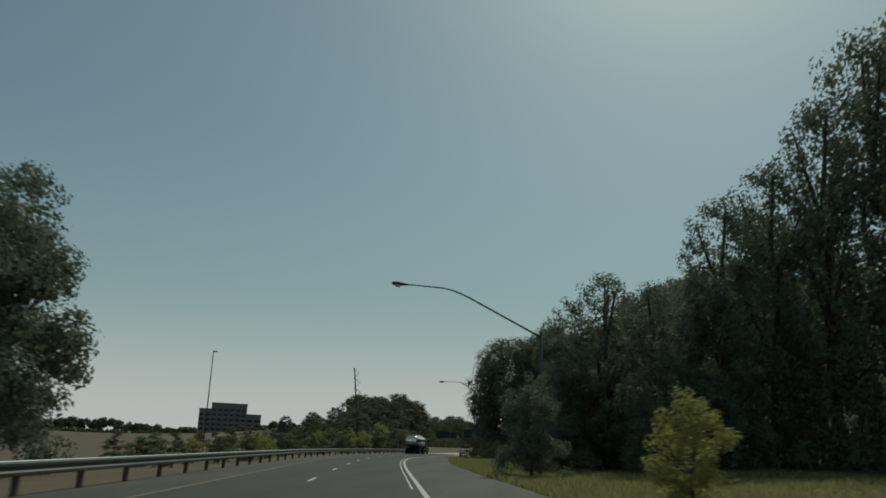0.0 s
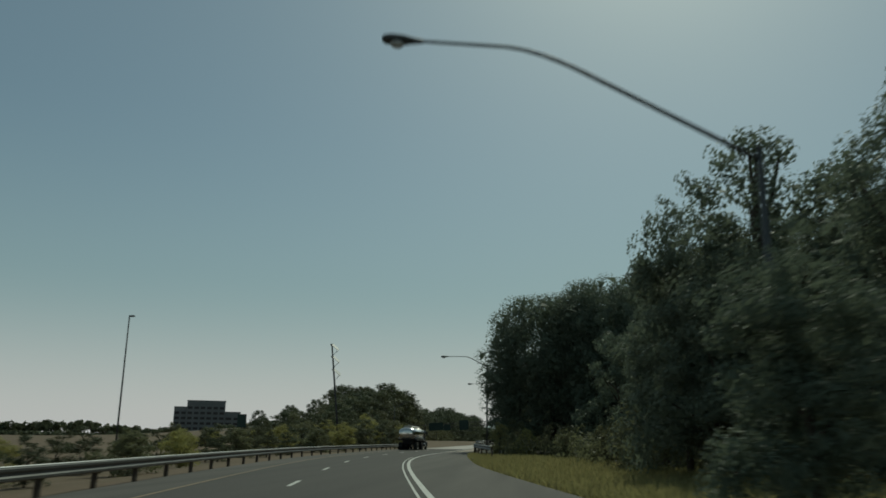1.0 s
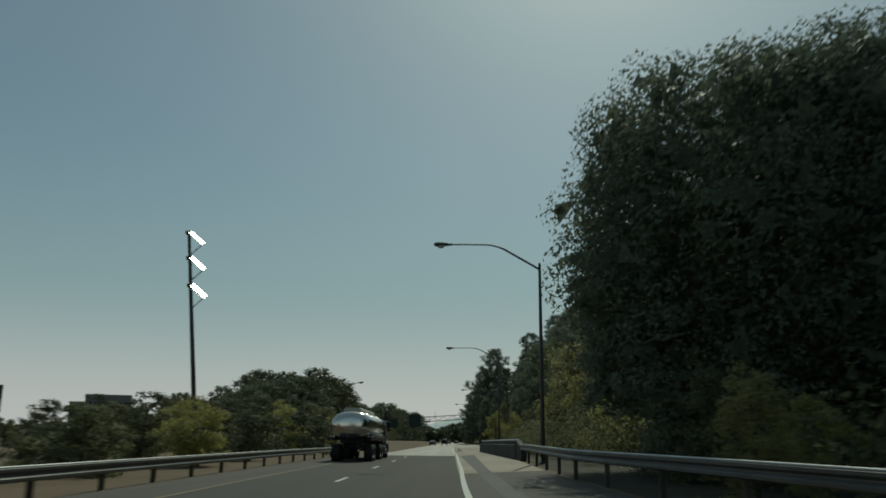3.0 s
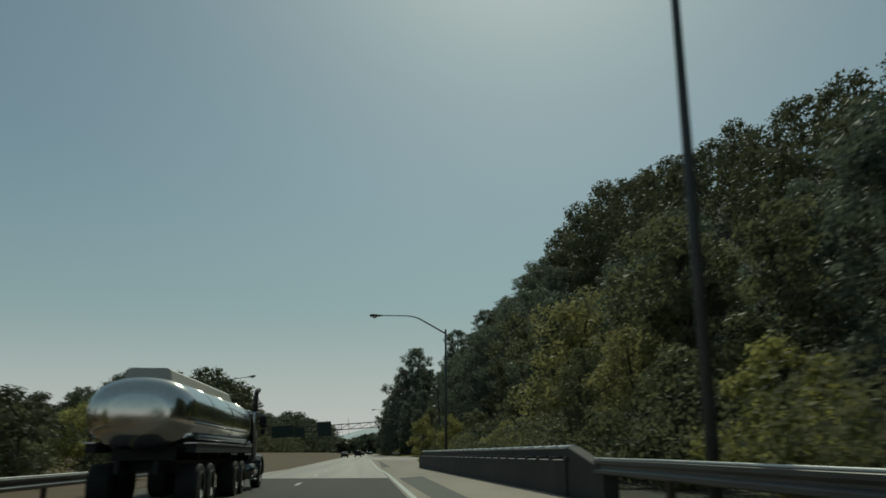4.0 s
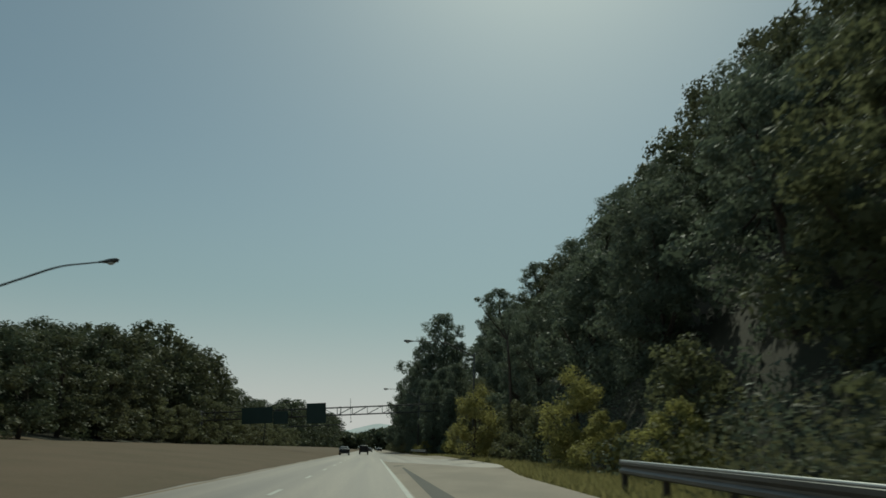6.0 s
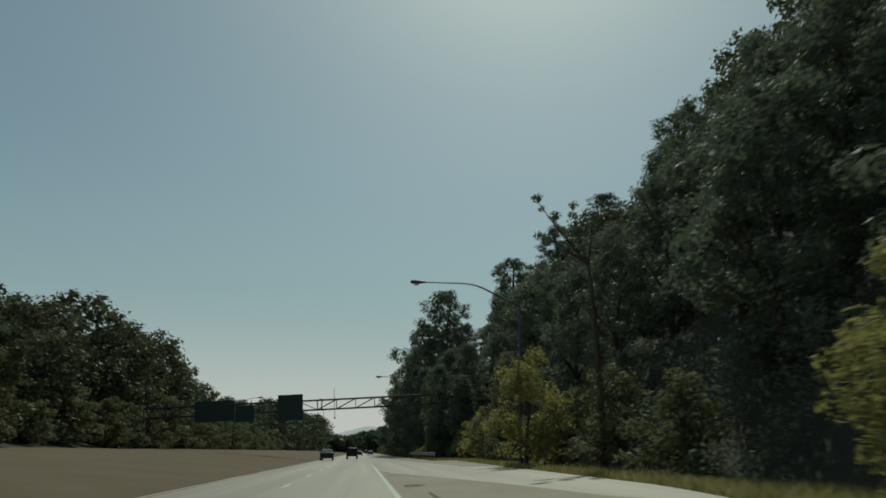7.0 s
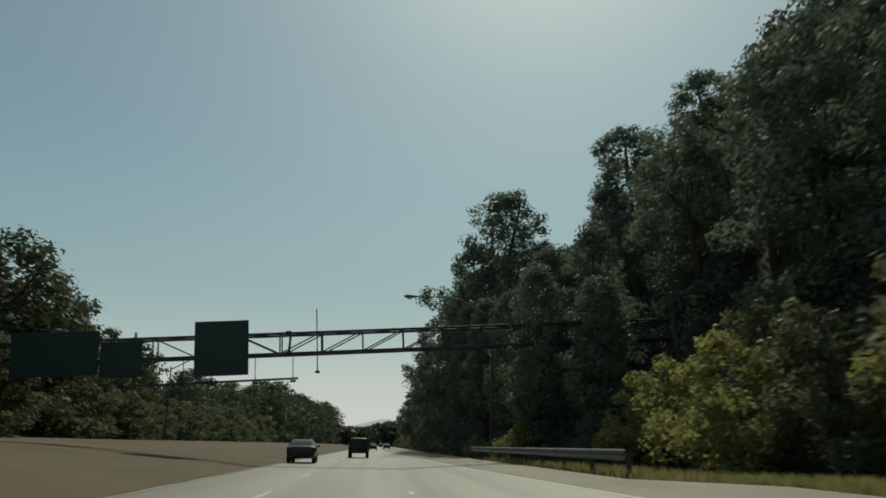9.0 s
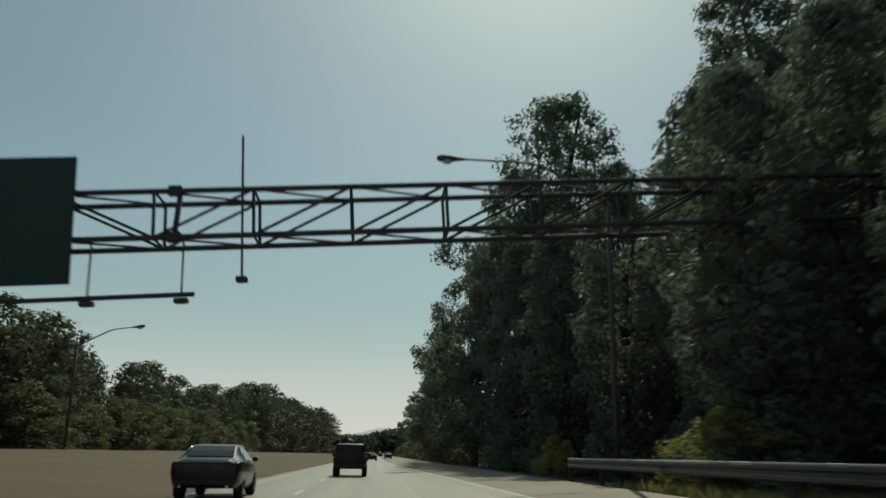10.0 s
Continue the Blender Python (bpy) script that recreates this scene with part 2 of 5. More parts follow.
def build_ground():
    lats = [-2400, -900, -400, -200, -120, -80, -60, -50, -44, -38, -34, -30, -26, -22, -18, -15, -12, -10, -8.2]
    rights = [0.5, 1.5, 3, 5, 7, 9, 11, 14, 17, 20, 24, 28, 33, 38, 44, 50, 58, 70, 100, 200, 500, 1000, 2400]
    ys = [-2400, -1000, -500] + list(range(-300, 340, 5)) + [350, 380, 420, 480, 560, 700, 900, 1300, 2000, 3000]
    bm = bmesh.new()
    rows = []
    for y in ys:
        e = right_edge(y)
        xs = [line_x(y) + l for l in lats] + [line_x(y) + l for l in (-6, -3, 0, 1.25)] + [line_x(y) + e] + [line_x(y) + e + l for l in rights]
        rows.append([bm.verts.new((x, y, terrain(x, y))) for x in xs])
    for r0, r1 in zip(rows, rows[1:]):
        for k in range(len(r0) - 1):
            bm.faces.new((r0[k], r0[k + 1], r1[k + 1], r1[k]))
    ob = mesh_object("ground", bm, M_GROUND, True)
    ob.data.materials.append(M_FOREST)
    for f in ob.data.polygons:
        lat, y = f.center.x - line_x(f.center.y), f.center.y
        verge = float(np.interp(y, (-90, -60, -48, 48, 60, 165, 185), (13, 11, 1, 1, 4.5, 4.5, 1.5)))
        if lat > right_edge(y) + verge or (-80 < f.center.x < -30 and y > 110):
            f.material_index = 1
    tagged(ob, "dry grass verge, brown median and wooded slope", "ground", kind="structure")


build_ground()

road = mesh_object("road", ribbon(bmesh.new(), -5.65, 1.25, -260, 1490, 0.0, 6), M_ASPHALT, True)
tagged(road, "worn carriageway with two lanes, dark asphalt then pale concrete", "road", kind="structure")
road.data.materials.append(M_CONCRETE)
for f in road.data.polygons:
    if f.center.y > 12:
        f.material_index = 1
shoulder = mesh_object("road_shoulder", ribbon(bmesh.new(), 1.25, gore_line, -260, 117, 0.0, 5), M_SHOULDER, True)
shoulder.data.materials.append(M_WORNASPHALT)
for f in shoulder.data.polygons:
    f.material_index = 1 if f.center.y < -26 else 0
tagged(shoulder, "tan paved shoulder beside the lanes", "road", kind="structure")
lane = mesh_object("road", ribbon(bmesh.new(), gore_line, ramp_line, 74, 1490, 0.0, 5), M_CONCRETE, True)
tagged(lane, "pale concrete ramp merging into the lanes", "road", kind="structure")
shoulder = mesh_object("road_shoulder", ribbon(bmesh.new(), ramp_line, right_edge, 106, 1490, 0.0, 3), M_SHOULDER, True)
tagged(shoulder, "tan paved shoulder beside the merging lane", "road", kind="structure")
for lat0, lat1, y0, y1 in ((lambda y: ramp(y, -24, 8, 2.0, 1.72), lambda y: ramp(y, -24, 8, 2.55, 2.85), -58, 10.5), (lambda y: ramp(y, 38, 84, 1.5, 2.08), lambda y: ramp(y, 38, 84, 2.25, 2.2), 38, 84)):
    patch = mesh_object("asphalt_seam", ribbon(bmesh.new(), lat0, lat1, y0, y1, 0.004, 2), M_TAR, True)
    tagged(patch, "dark worn asphalt band beside the edge line", "road", kind="structure")
for y in (11.8, 36.8):
    joint = mesh_object("deck_joint", ribbon(ribbon(bmesh.new(), -5.6, 1.25, y, y + 0.3, 0.006, 3), 1.25, 4.7, y, y + 0.3, 0.006, 2), M_JOINT, True)
    tagged(joint, "pale worn joint across the bridge deck", "road", kind="structure")
shoulder = mesh_object("road_shoulder", ribbon(bmesh.new(), left_edge, -5.65, -260, 1490, 0.0, 2), M_WORNASPHALT, True)
tagged(shoulder, "narrow paved shoulder beside the median", "road", kind="structure")
shoulder.data.materials.append(M_CONCRETE)
for f in shoulder.data.polygons:
    if f.center.y > 12:
        f.material_index = 1
spill = ribbon(bmesh.new(), lambda y: left_edge(y) - 0.1, lambda y: left_edge(y) + 0.16 + 0.22 * noise.noise(Vector((y * 0.31, 4, 0))), 8, 420, 0.006)
tagged(mesh_object("dirt_edge", spill, M_GROUND, True), "loose brown dirt washed over the pavement's edge", "ground", kind="structure")


def marking(name, lat0, lat1, y0, y1, label):
    ob = mesh_object(name, ribbon(bmesh.new(), lat0, lat1, y0, y1, 0.005), M_LINE)
    tagged(ob, label, "road marking", kind="structure")
    return ob


marking("edge_line", lambda y: main_line(y) - 0.08, lambda y: main_line(y) + 0.08, -260, 128, "solid white painted edge line")
marking("edge_line", lambda y: ramp_line(y) - 0.07, lambda y: ramp_line(y) + 0.07, 112, 900, "solid white edge line of the merging lane")
marking("edge_line", -5.6, -5.49, -260, 900, "faded yellow edge line beside the median").data.materials[0] = M_YELLOWLINE
marking("edge_line", lambda y: gore_line(y) - 0.03, lambda y: gore_line(y) + 0.03, 98, 116.5, "thin white gore line of the ramp")
marking("edge_line", 0.84, 0.91, -122, -56, "thin faded white line beside the edge line")
for i in range(36):
    marking("lane_dash", -2.69, -2.55, -168 + 12.2 * i, -165 + 12.2 * i, "short worn white lane dash")
for i in range(3):
    marking("lane_dash", 0.98, 1.11, 130.5 + 4.4 * i, 132.0 + 4.4 * i, "short worn white lane dash")


def build_crack():
    """A sealed crack that wanders across the lanes."""
    bm = bmesh.new()
    rows = []
    for i in range(34):
        x = -2.6 + 0.25 * i
        y = 169.6 + 0.35 * noise.noise(Vector((x * 0.9, 2, 0))) + 0.08 * x
        w = 0.07 + 0.07 * abs(noise.noise(Vector((x * 1.7, 7, 0))))
        rows.append([bm.verts.new((x, y + o, road_z(x, y) + 0.006)) for o in (-w, w)])
    for a, b in zip(rows, rows[1:]):
        bm.faces.new((a[0], b[0], b[1], a[1]))
    tagged(mesh_object("road_crack", bm, M_TAR), "dark sealed crack across the concrete lanes", "road", kind="structure")


build_crack()


def build_pothole(x, y):
    """A shallow broken patch in the shoulder."""
    bm = bmesh.new()
    rim = []
    for i in range(22):
        a = 2 * math.pi * i / 22
        q = 1 + 0.5 * noise.noise(Vector((math.cos(a) * 1.6, math.sin(a) * 1.6, 5)))
        px, py = x + 0.42 * q * math.cos(a), y + 0.9 * q * math.sin(a)
        rim.append(bm.verts.new((px, py, road_z(px, py) + 0.006)))
    mid = bm.verts.new((x, y, road_z(x, y) + 0.005))
    for a, b in zip(rim, rim[1:] + rim[:1]):
        bm.faces.new((a, b, mid))
    tagged(mesh_object("pothole", bm, M_TAR), "dark broken patch in the tan shoulder", "road", kind="structure")


build_pothole(1.98, 89.2)


# ---------------------------------------------------------------- trees
def leaf_cloud(rng, blobs, size, per_blob, squash=0.8, inner=16, lace=1e9):
    """Leaves scattered over a set of (centre, radius) blobs, larger ones inside; above the height lace the clumps are thin and open. Vertices and triangles."""
    mean = sum(b[1] ** 2 for b in blobs) / len(blobs)
    rows = []
    for b in blobs:
        open_top = b[0][2] > lace
        rows += [(*b[0], b[1], 0.62, 1.04, size)] * max(4, round(per_blob * (0.6 if open_top else 1.0) * b[1] ** 2 / mean))
        rows += [(*b[0], b[1], 0.25, 0.62, 0.3 * b[1])] * (2 if open_top else inner)
    a = np.array(rows)
    n = len(a)
    d = rng.normal(size=(n, 3))
    d /= np.linalg.norm(d, axis=1)[:, None]
    rad = a[:, 3] * (a[:, 4] + (a[:, 5] - a[:, 4]) * rng.random(n) ** 0.6)
    p = a[:, :3] + d * rad[:, None] * np.array([1, 1, squash])
    face = d + 0.45 * rng.normal(size=(n, 3)) + np.array([0, 0, 0.15])      # leaves lie over their clump like shingles
    face /= np.linalg.norm(face, axis=1)[:, None]
    u = np.cross(face, rng.normal(size=(n, 3)))
    u /= np.linalg.norm(u, axis=1)[:, None]
    v = np.cross(face, u)
    s = a[:, 6] * (0.55 + 0.9 * rng.random(n))
    u, v = u * s[:, None], v * (s * (0.4 + 0.35 * rng.random(n)))[:, None]
    verts = np.stack([p - 0.8 * u - v, p - 0.5 * u + v, p + u], 1).reshape(-1, 3)
    return verts, np.arange(3 * n).reshape(n, 3)


def raw_mesh(name, verts, faces, material):
    me = bpy.data.meshes.new(name)
    me.from_pydata(verts.tolist(), [], faces.tolist())
    me.materials.append(material)
    return me


def crown_blobs(rng, h, r, count, low, taper):
    """Clumps of a crown h high and r wide, gathered on a few great lobes; the crown starts at the share low of its height."""
    out = []
    lobes = max(5, count // 8)
    for i in range(lobes):
        k = (i + 0.6 * rng.random()) / (lobes - 0.4)
        big = r * (0.4 + 0.2 * rng.random()) * (1 - 0.25 * k)
        w = r * (1 - 0.75 * taper * k) * math.sqrt(max(0.05, 1 - (2 * k - 0.8) ** 2 * 0.45))
        a, q = 2.4 * i + rng.normal(0, 0.5), (0.35 + 0.4 * rng.random()) * (1 - 0.35 * k)
        z = h * low + big * 0.45 + (h * (1 - low) - big * 1.3) * k
        for _ in range(count // lobes):
            d = rng.normal(size=3) + np.array([0, 0, 0.25])
            d /= np.linalg.norm(d)
            rr = big * (0.3 + 0.2 * rng.random())
            e = d * big * (0.55 + 0.3 * rng.random())
            out.append(((math.cos(a) * w * q + e[0], math.sin(a) * w * q + e[1], max(rr * 0.4, z + e[2] * 0.9)), rr))
    rng.shuffle(out)
    return [(b[0], b[1]) for b in out if math.hypot(b[0][0], b[0][1]) + 0.7 * b[1] < r]


def dome_blobs(rng, h, r, count):
    """Clumps spread over a wide dome that comes down to the ground."""
    out = []
    for i in range(count):
        z = -0.75 + 1.75 * (i + 0.5) / count
        a = 2.399963 * i + rng.normal(0, 0.15)
        w = math.sqrt(max(0.0, 1 - z * z)) ** 0.8
        rr = r * (0.2 + 0.1 * rng.random())
        k = (1 - rr / r * 0.8) * (0.86 + 0.18 * rng.random())
        out.append(((math.cos(a) * w * r * k, math.sin(a) * w * r * k, max(0.4 * rr, 0.46 * h + z * k * 0.52 * h)), rr))
    return out


def shaped_blobs(rng, h, outline, count):
    """Clumps inside an outline of (share of the height, radius), thickest towards its rim, in uneven tiers."""
    widest = max(o[1] for o in outline)
    out = []
    for i in range(count):
        k = outline[0][0] + (outline[-1][0] - outline[0][0]) * (i + rng.random()) / count
        r = float(np.interp(k, [o[0] for o in outline], [o[1] for o in outline])) * (0.86 + 0.14 * math.sin(17 * k + 1.3 * math.sin(40 * k)))
        rr = widest * (0.17 + 0.12 * rng.random())
        a = 2.399963 * i + rng.normal(0, 0.4)
        q = max(0.0, r - 0.8 * rr) * (0.35 + 0.65 * rng.random() ** 0.5)
        out.append(((math.cos(a) * q, math.sin(a) * q, max(0.4 * rr, k * h - 0.5 * rr)), rr))
    rng.shuffle(out)
    return [(tuple(b[0]), b[1]) for b in out]


def make_tree(seed, h, r, material, label, count=46, per=62, leaf=0.33, low=0.18, taper=0.45, dome=False, inner=16, lace=2.0, outline=None):
    rng = np.random.default_rng(seed)
    tree = empty("tree", Matrix(), label, "tree")
    if outline:
        blobs = shaped_blobs(rng, h, outline, count)
    else:
        blobs = dome_blobs(rng, h, r, count) if dome else crown_blobs(rng, h, r, count, low, taper)
    tall_by = h / max(c[2] + 0.75 * q for c, q in blobs)
    wide_by = r / max(math.hypot(c[0], c[1]) + 0.85 * q for c, q in blobs)
    blobs = [((c[0] * wide_by, c[1] * wide_by, c[2] * tall_by), q) for c, q in blobs]
    bm = bmesh.new()
    pts, rad = [], []
    for i in range(6):
        k = i / 5
        pts.append((0.03 * h * k * math.sin(5 * k + seed), 0.03 * h * k * math.cos(4 * k + seed), h * 0.68 * k - 0.3))
        rad.append(h * 0.018 * (1 - 0.85 * k) + 0.02)
    tube(bm, pts, rad, 8)
    for i, (c, br) in enumerate(blobs[:9]):
        z0 = max(h * 0.2, c[2] - 0.25 * h)
        a = Vector((0, 0, z0))
        e = Vector(c)
        tube(bm, [a, a.lerp(e, 0.5) + Vector((0, 0, -0.25)), e], [h * 0.009, h * 0.006, h * 0.003], 5, False)
    part("trunk", bm, M_BARK, tree, smooth=True)
    v, f = leaf_cloud(rng, blobs, leaf, per, 0.8, inner, lace * h)
    crown = new("crown", raw_mesh("crown", v, f, material))
    crown.parent = tree
    return tree


def plant(tree, x, y, s=1.0, wide=1.0, turn=None, sink=0.1, label="", group=""):
    turn = random.random() * 360 if turn is None else turn
    ob = copy_thing(tree, pose(x, y, terrain(x, y) - sink, 0, 0, turn) @ Matrix.Diagonal((s * wide, s * wide, s, 1)))
    return tagged(ob, label, group=group)


FAR_CROWNS, MEDIAN_CROWNS = [], []


def far_plant(tree, x, y, s, wide=1.2, crowns=FAR_CROWNS):
    """A crown of the woods far off, gathered into one mesh."""
    me = next(o for o in tree.children if o.name.startswith("crown")).data
    v = np.empty(len(me.vertices) * 3)
    me.vertices.foreach_get("co", v)
    a = random.random() * 6.283
    v = v.reshape(-1, 3) * np.array([s * wide, s * wide, s])
    crowns.append(np.stack([x + v[:, 0] * math.cos(a) - v[:, 1] * math.sin(a), y + v[:, 0] * math.sin(a) + v[:, 1] * math.cos(a), terrain(x, y) - 0.1 + v[:, 2]], 1))


def build_trees():
    edge_oak = make_tree(1, 14, 5.6, M_LEAF_DARK, "broad dark green broadleaf tree in full leaf", 128, 170, 0.13, 0.02, lace=0.72)
    dome_oak = make_tree(21, 21, 8.6, M_LEAF_DARK, "great rounded dark green tree beside the guard rail", 150, 470, 0.125, dome=True, inner=9)
    near_oak = make_tree(10, 14, 5.6, M_LEAF_DARK, "broad dark green broadleaf tree", 96, 92, 0.17, 0.02, inner=12)
    near_tall = make_tree(2, 18, 5.5, M_LEAF_DARK, "tall dark broadleaf tree with an uneven crown", 112, 88, 0.17, 0.02, 0.4, inner=12)
    column = make_tree(12, 32, 6.0, M_LEAF_DARK, "very tall dark broadleaf tree rising above its stand", 150, 105, 0.19, outline=((0.03, 4.4), (0.3, 5.6), (0.6, 6.0), (0.78, 5.8), (0.9, 5.0), (1.0, 3.2)))
    lacy = make_tree(13, 22, 4.4, M_LEAF_DARK, "tall dark broadleaf tree with an open airy top", 130, 105, 0.15, inner=12, lace=0.8, outline=((0.03, 3.6), (0.3, 4.2), (0.65, 4.4), (0.85, 3.8), (1.0, 2.0)))
    slim = make_tree(19, 16, 3.3, M_LEAF_DARK, "slender dark broadleaf tree at the foot of the stand", 110, 80, 0.16, inner=10, outline=((0.03, 2.6), (0.25, 3.2), (0.55, 3.3), (0.8, 2.7), (1.0, 1.4)))
    oak = make_tree(8, 14, 5.4, M_LEAF_SHADED, "dark green broadleaf tree in full leaf", 72, 42, 0.22, 0.03, inner=9)
    tall = make_tree(9, 18, 4.8, M_LEAF_SHADED, "tall dark green broadleaf tree", 80, 42, 0.22, 0.08, 0.5, inner=9)
    wood_oak = make_tree(18, 14, 5.2, M_LEAF_DARK, "dark green broadleaf tree of the woods", 60, 22, 0.36, inner=7, outline=((0.05, 4.2), (0.4, 5.2), (0.75, 4.6), (1.0, 2.4)))
    shaded_oak = make_tree(28, 14, 5.4, M_LEAF_SHADED, "dense round-topped broadleaf tree with shade-darkened leaves", 76, 44, 0.22, inner=14, outline=((0.03, 4.4), (0.3, 5.3), (0.6, 5.4), (0.85, 4.4), (1.0, 2.6)))
    shaded_wood = make_tree(29, 14, 5.2, M_LEAF_SHADED, "broadleaf tree of the woods with shade-darkened leaves", 66, 30, 0.3, inner=10, outline=((0.05, 4.2), (0.4, 5.2), (0.75, 4.6), (1.0, 2.4)))
    maple = make_tree(3, 12, 4.6, M_LEAF_MID, "green broadleaf tree catching some sun", 88, 64, 0.17, 0.02, inner=8)
    gold = make_tree(4, 7.4, 3.3, M_LEAF_GOLD, "sunlit yellow-green small roadside tree", 96, 80, 0.1, 0.03, 0.45, inner=6)
    olive = make_tree(14, 7.4, 3.3, M_LEAF_OLIVE, "small olive-yellow roadside tree", 88, 75, 0.1, 0.02, 0.45, inner=6)
    shrub = make_tree(5, 4.6, 2.8, M_LEAF_MID, "rounded olive-green roadside bush", 56, 70, 0.11, 0.0, 0.3, inner=8)
    brush = make_tree(6, 3.6, 2.4, M_LEAF_GOLD, "low yellow-green bush at the wood's edge", 56, 66, 0.09, 0.0, 0.3, inner=8)
    rnd = random.Random(7)
    # the wooded slope, lower where it starts
    for x, step in ((17, 8.0), (23, 9.0), (29, 9.5), (36, 10.0), (45, 12.0), (55, 12.0), (64, 13.0)):
        y = (6.0 if x < 25 else 0.0) + rnd.random() * 4
        while y < 200:
            px, py = x + rnd.uniform(-2, 2), y + rnd.uniform(-2, 2)
            want = min(17.0, canopy(px, py) - terrain(px, py)) * rnd.uniform(0.86, 1.08)
            if x < 25 and 114 < py < 134:
                want *= 0.82 if x > 20 else 0.9      # a lower stretch of the wood's edge
            t = tall if rnd.random() < 0.45 else oak
            if x < 20 and py < 125 and rnd.random() < 0.4:
                t = maple
            if x < 20 and 126 < py < 172:
                y += step
                continue
            full = {tall: 18.0, oak: 14.0, maple: 12.0}[t]
            if x < 25:
                t = {tall: near_tall, oak: near_oak}.get(t, t)
            if x > 33:
                far_plant(wood_oak, px, py, max(0.5, want / 14.0), 1.1)
            else:
                plant(t, px, py, max(0.5, want / full), 1.1, group="trees on the wooded slope")
            y += step * (0.8 + 0.4 * rnd.random())
    for x, y in ((29, -1), (34, 4), (39, 9), (30, -10), (44, 2), (36, -6), (50, 8), (43, 15), (48, 20), (26, -16), (33, -18)):
        far_plant(wood_oak, x, y, rnd.uniform(0.85, 1.05), 1.1)
    # the tall stand where the slope ends
    for x, y, h, r in ((15.2, 211, 32.4, 6.2), (11.5, 213, 26, 4.4), (9.6, 216, 20.5, 4.0), (19.0, 209, 25.5, 3.6), (23.5, 206, 25, 3.8), (26.4, 198.5, 36, 5.4), (24.8, 201, 29.5, 3.2), (34, 195, 41.5, 5.0), (39.5, 193, 41.0, 4.6), (30.5, 199, 33, 4.0), (36.4, 173.5, 40.8, 3.9), (42.5, 187, 42, 5.0), (44, 181, 40, 4.4), (48.5, 176, 41.5, 5.0), (35.5, 140.5, 40, 4.6), (31, 133, 33, 4.2)):
        t, full, wide = (column, 32, 6.0) if h > 23 else (near_tall, 18, 5.5)
        size = (h - terrain(x, y) + 0.1) / full
        plant(t, x, y, size, r / (wide * size), group="tall stand by the road")
    for x, y, h, r in ((10.4, 169, 13, 2.7), (12.6, 176, 16, 3.3), (11, 183, 14, 3.0), (10.2, 192, 15, 3.2), (9.6, 201, 16, 3.4), (12.8, 163, 11, 2.8), (14.5, 170, 15, 3.2)):
        size = h / 16
        plant(slim, x, y, size, r / (3.3 * size), group="tall stand by the road")
    for x, y, h in ((9.2, 224, 22), (7.4, 236, 18), (18, 226, 27), (13.5, 221, 24), (8.4, 250, 18), (8.8, 266, 17), (9.4, 284, 16.5), (13, 305, 19), (12, 330, 18), (13, 360, 20), (12.5, 395, 20), (13, 440, 22), (14, 500, 22)):
        plant(near_tall if y < 260 else tall, x, y, (h - terrain(x, y)) / 18 * 1.02, 1.0, group="tall stand by the road")
    for k in range(22):
        y = 228 + 13 * k
        plant(shrub, 9.4 + rnd.uniform(-0.5, 0.5) + ramp(y, 260, 500, 0, 2.5), y, rnd.uniform(0.8, 1.25), 1.3, group="bushes under the tall stand")
    # the wood along the bend
    full = {edge_oak: (14.0, 5.6), dome_oak: (21.0, 8.6), near_tall: (18.0, 5.5), near_oak: (14.0, 5.6), lacy: (22.0, 4.4), tall: (18.0, 4.8), maple: (12.0, 4.6)}
    for x, y, t, h, r in ((30, -82, lacy, 22, 4.2), (34.5, -80, lacy, 25.5, 4.8), (39, -80, lacy, 31, 5.4), (44, -78, lacy, 38.5, 6.8), (50, -76, lacy, 43, 7.8), (28.5, -72, edge_oak, 18, 5.5), (37, -70, near_oak, 25, 6), (44, -62, near_oak, 26, 7), (35, -60, near_oak, 19, 6), (18.3, -84, edge_oak, 10.5, 4.2), (20.9, -80.5, lacy, 16.2, 3.9), (17.4, -79.5, edge_oak, 14.2, 3.6), (25.6, -81, lacy, 14.6, 3.8), (28.6, -85.5, near_tall, 14.5, 4.6), (23.6, -89, lacy, 13.6, 3.2), (22, -74, near_oak, 12, 4.8), (18, -70, edge_oak, 9.5, 3.8), (20, -60, near_oak, 10, 4.2), (23, -52, near_oak, 11, 4.6), (19, -44, near_oak, 11, 4.6), (13.4, -26, dome_oak, 18.4, 8.6), (18.6, -25.5, dome_oak, 20.0, 7.6), (22.5, -24, near_oak, 18.2, 5.5), (9.6, -29, near_oak, 11, 4.8), (18, -31, near_oak, 14.5, 5.5), (23, -22, near_tall, 18, 5), (18.5, -6, near_oak, 13, 5), (37, -126, tall, 24, 6), (40, -108, tall, 24, 6), (24, -5, near_oak, 15, 5.5), (17, 1, maple, 10, 4), (15.0, -102, edge_oak, 5.8, 2.4)):
        size = h / full[t][0]
        plant(t, x, y, size, r / (full[t][1] * size), group="trees along the bend")
    for k in range(36):
        y = 22 + 3.6 * k
        x = (-37, -42, -47)[k % 3] + rnd.uniform(-2, 2)
        h = float(np.interp(y, (20, 45, 66, 90, 121, 150), (2.8, 4.2, 7.2, 10.0, 13.6, 17.5))) * rnd.uniform(0.85, 1.05)
        t = shrub if h < 5.5 else (maple if k % 6 == 1 else shaded_oak)
        plant(t, x, y, (h - terrain(x, y)) / {shrub: 4.6, maple: 12.0, shaded_oak: 14.0}[t], 1.35, group="trees beyond the median")
    for k in range(16):
        plant((shrub, brush)[k % 2], rnd.uniform(-36, -30), -30 + 7.0 * k, rnd.uniform(0.45, 0.8), group="bushes beyond the median")
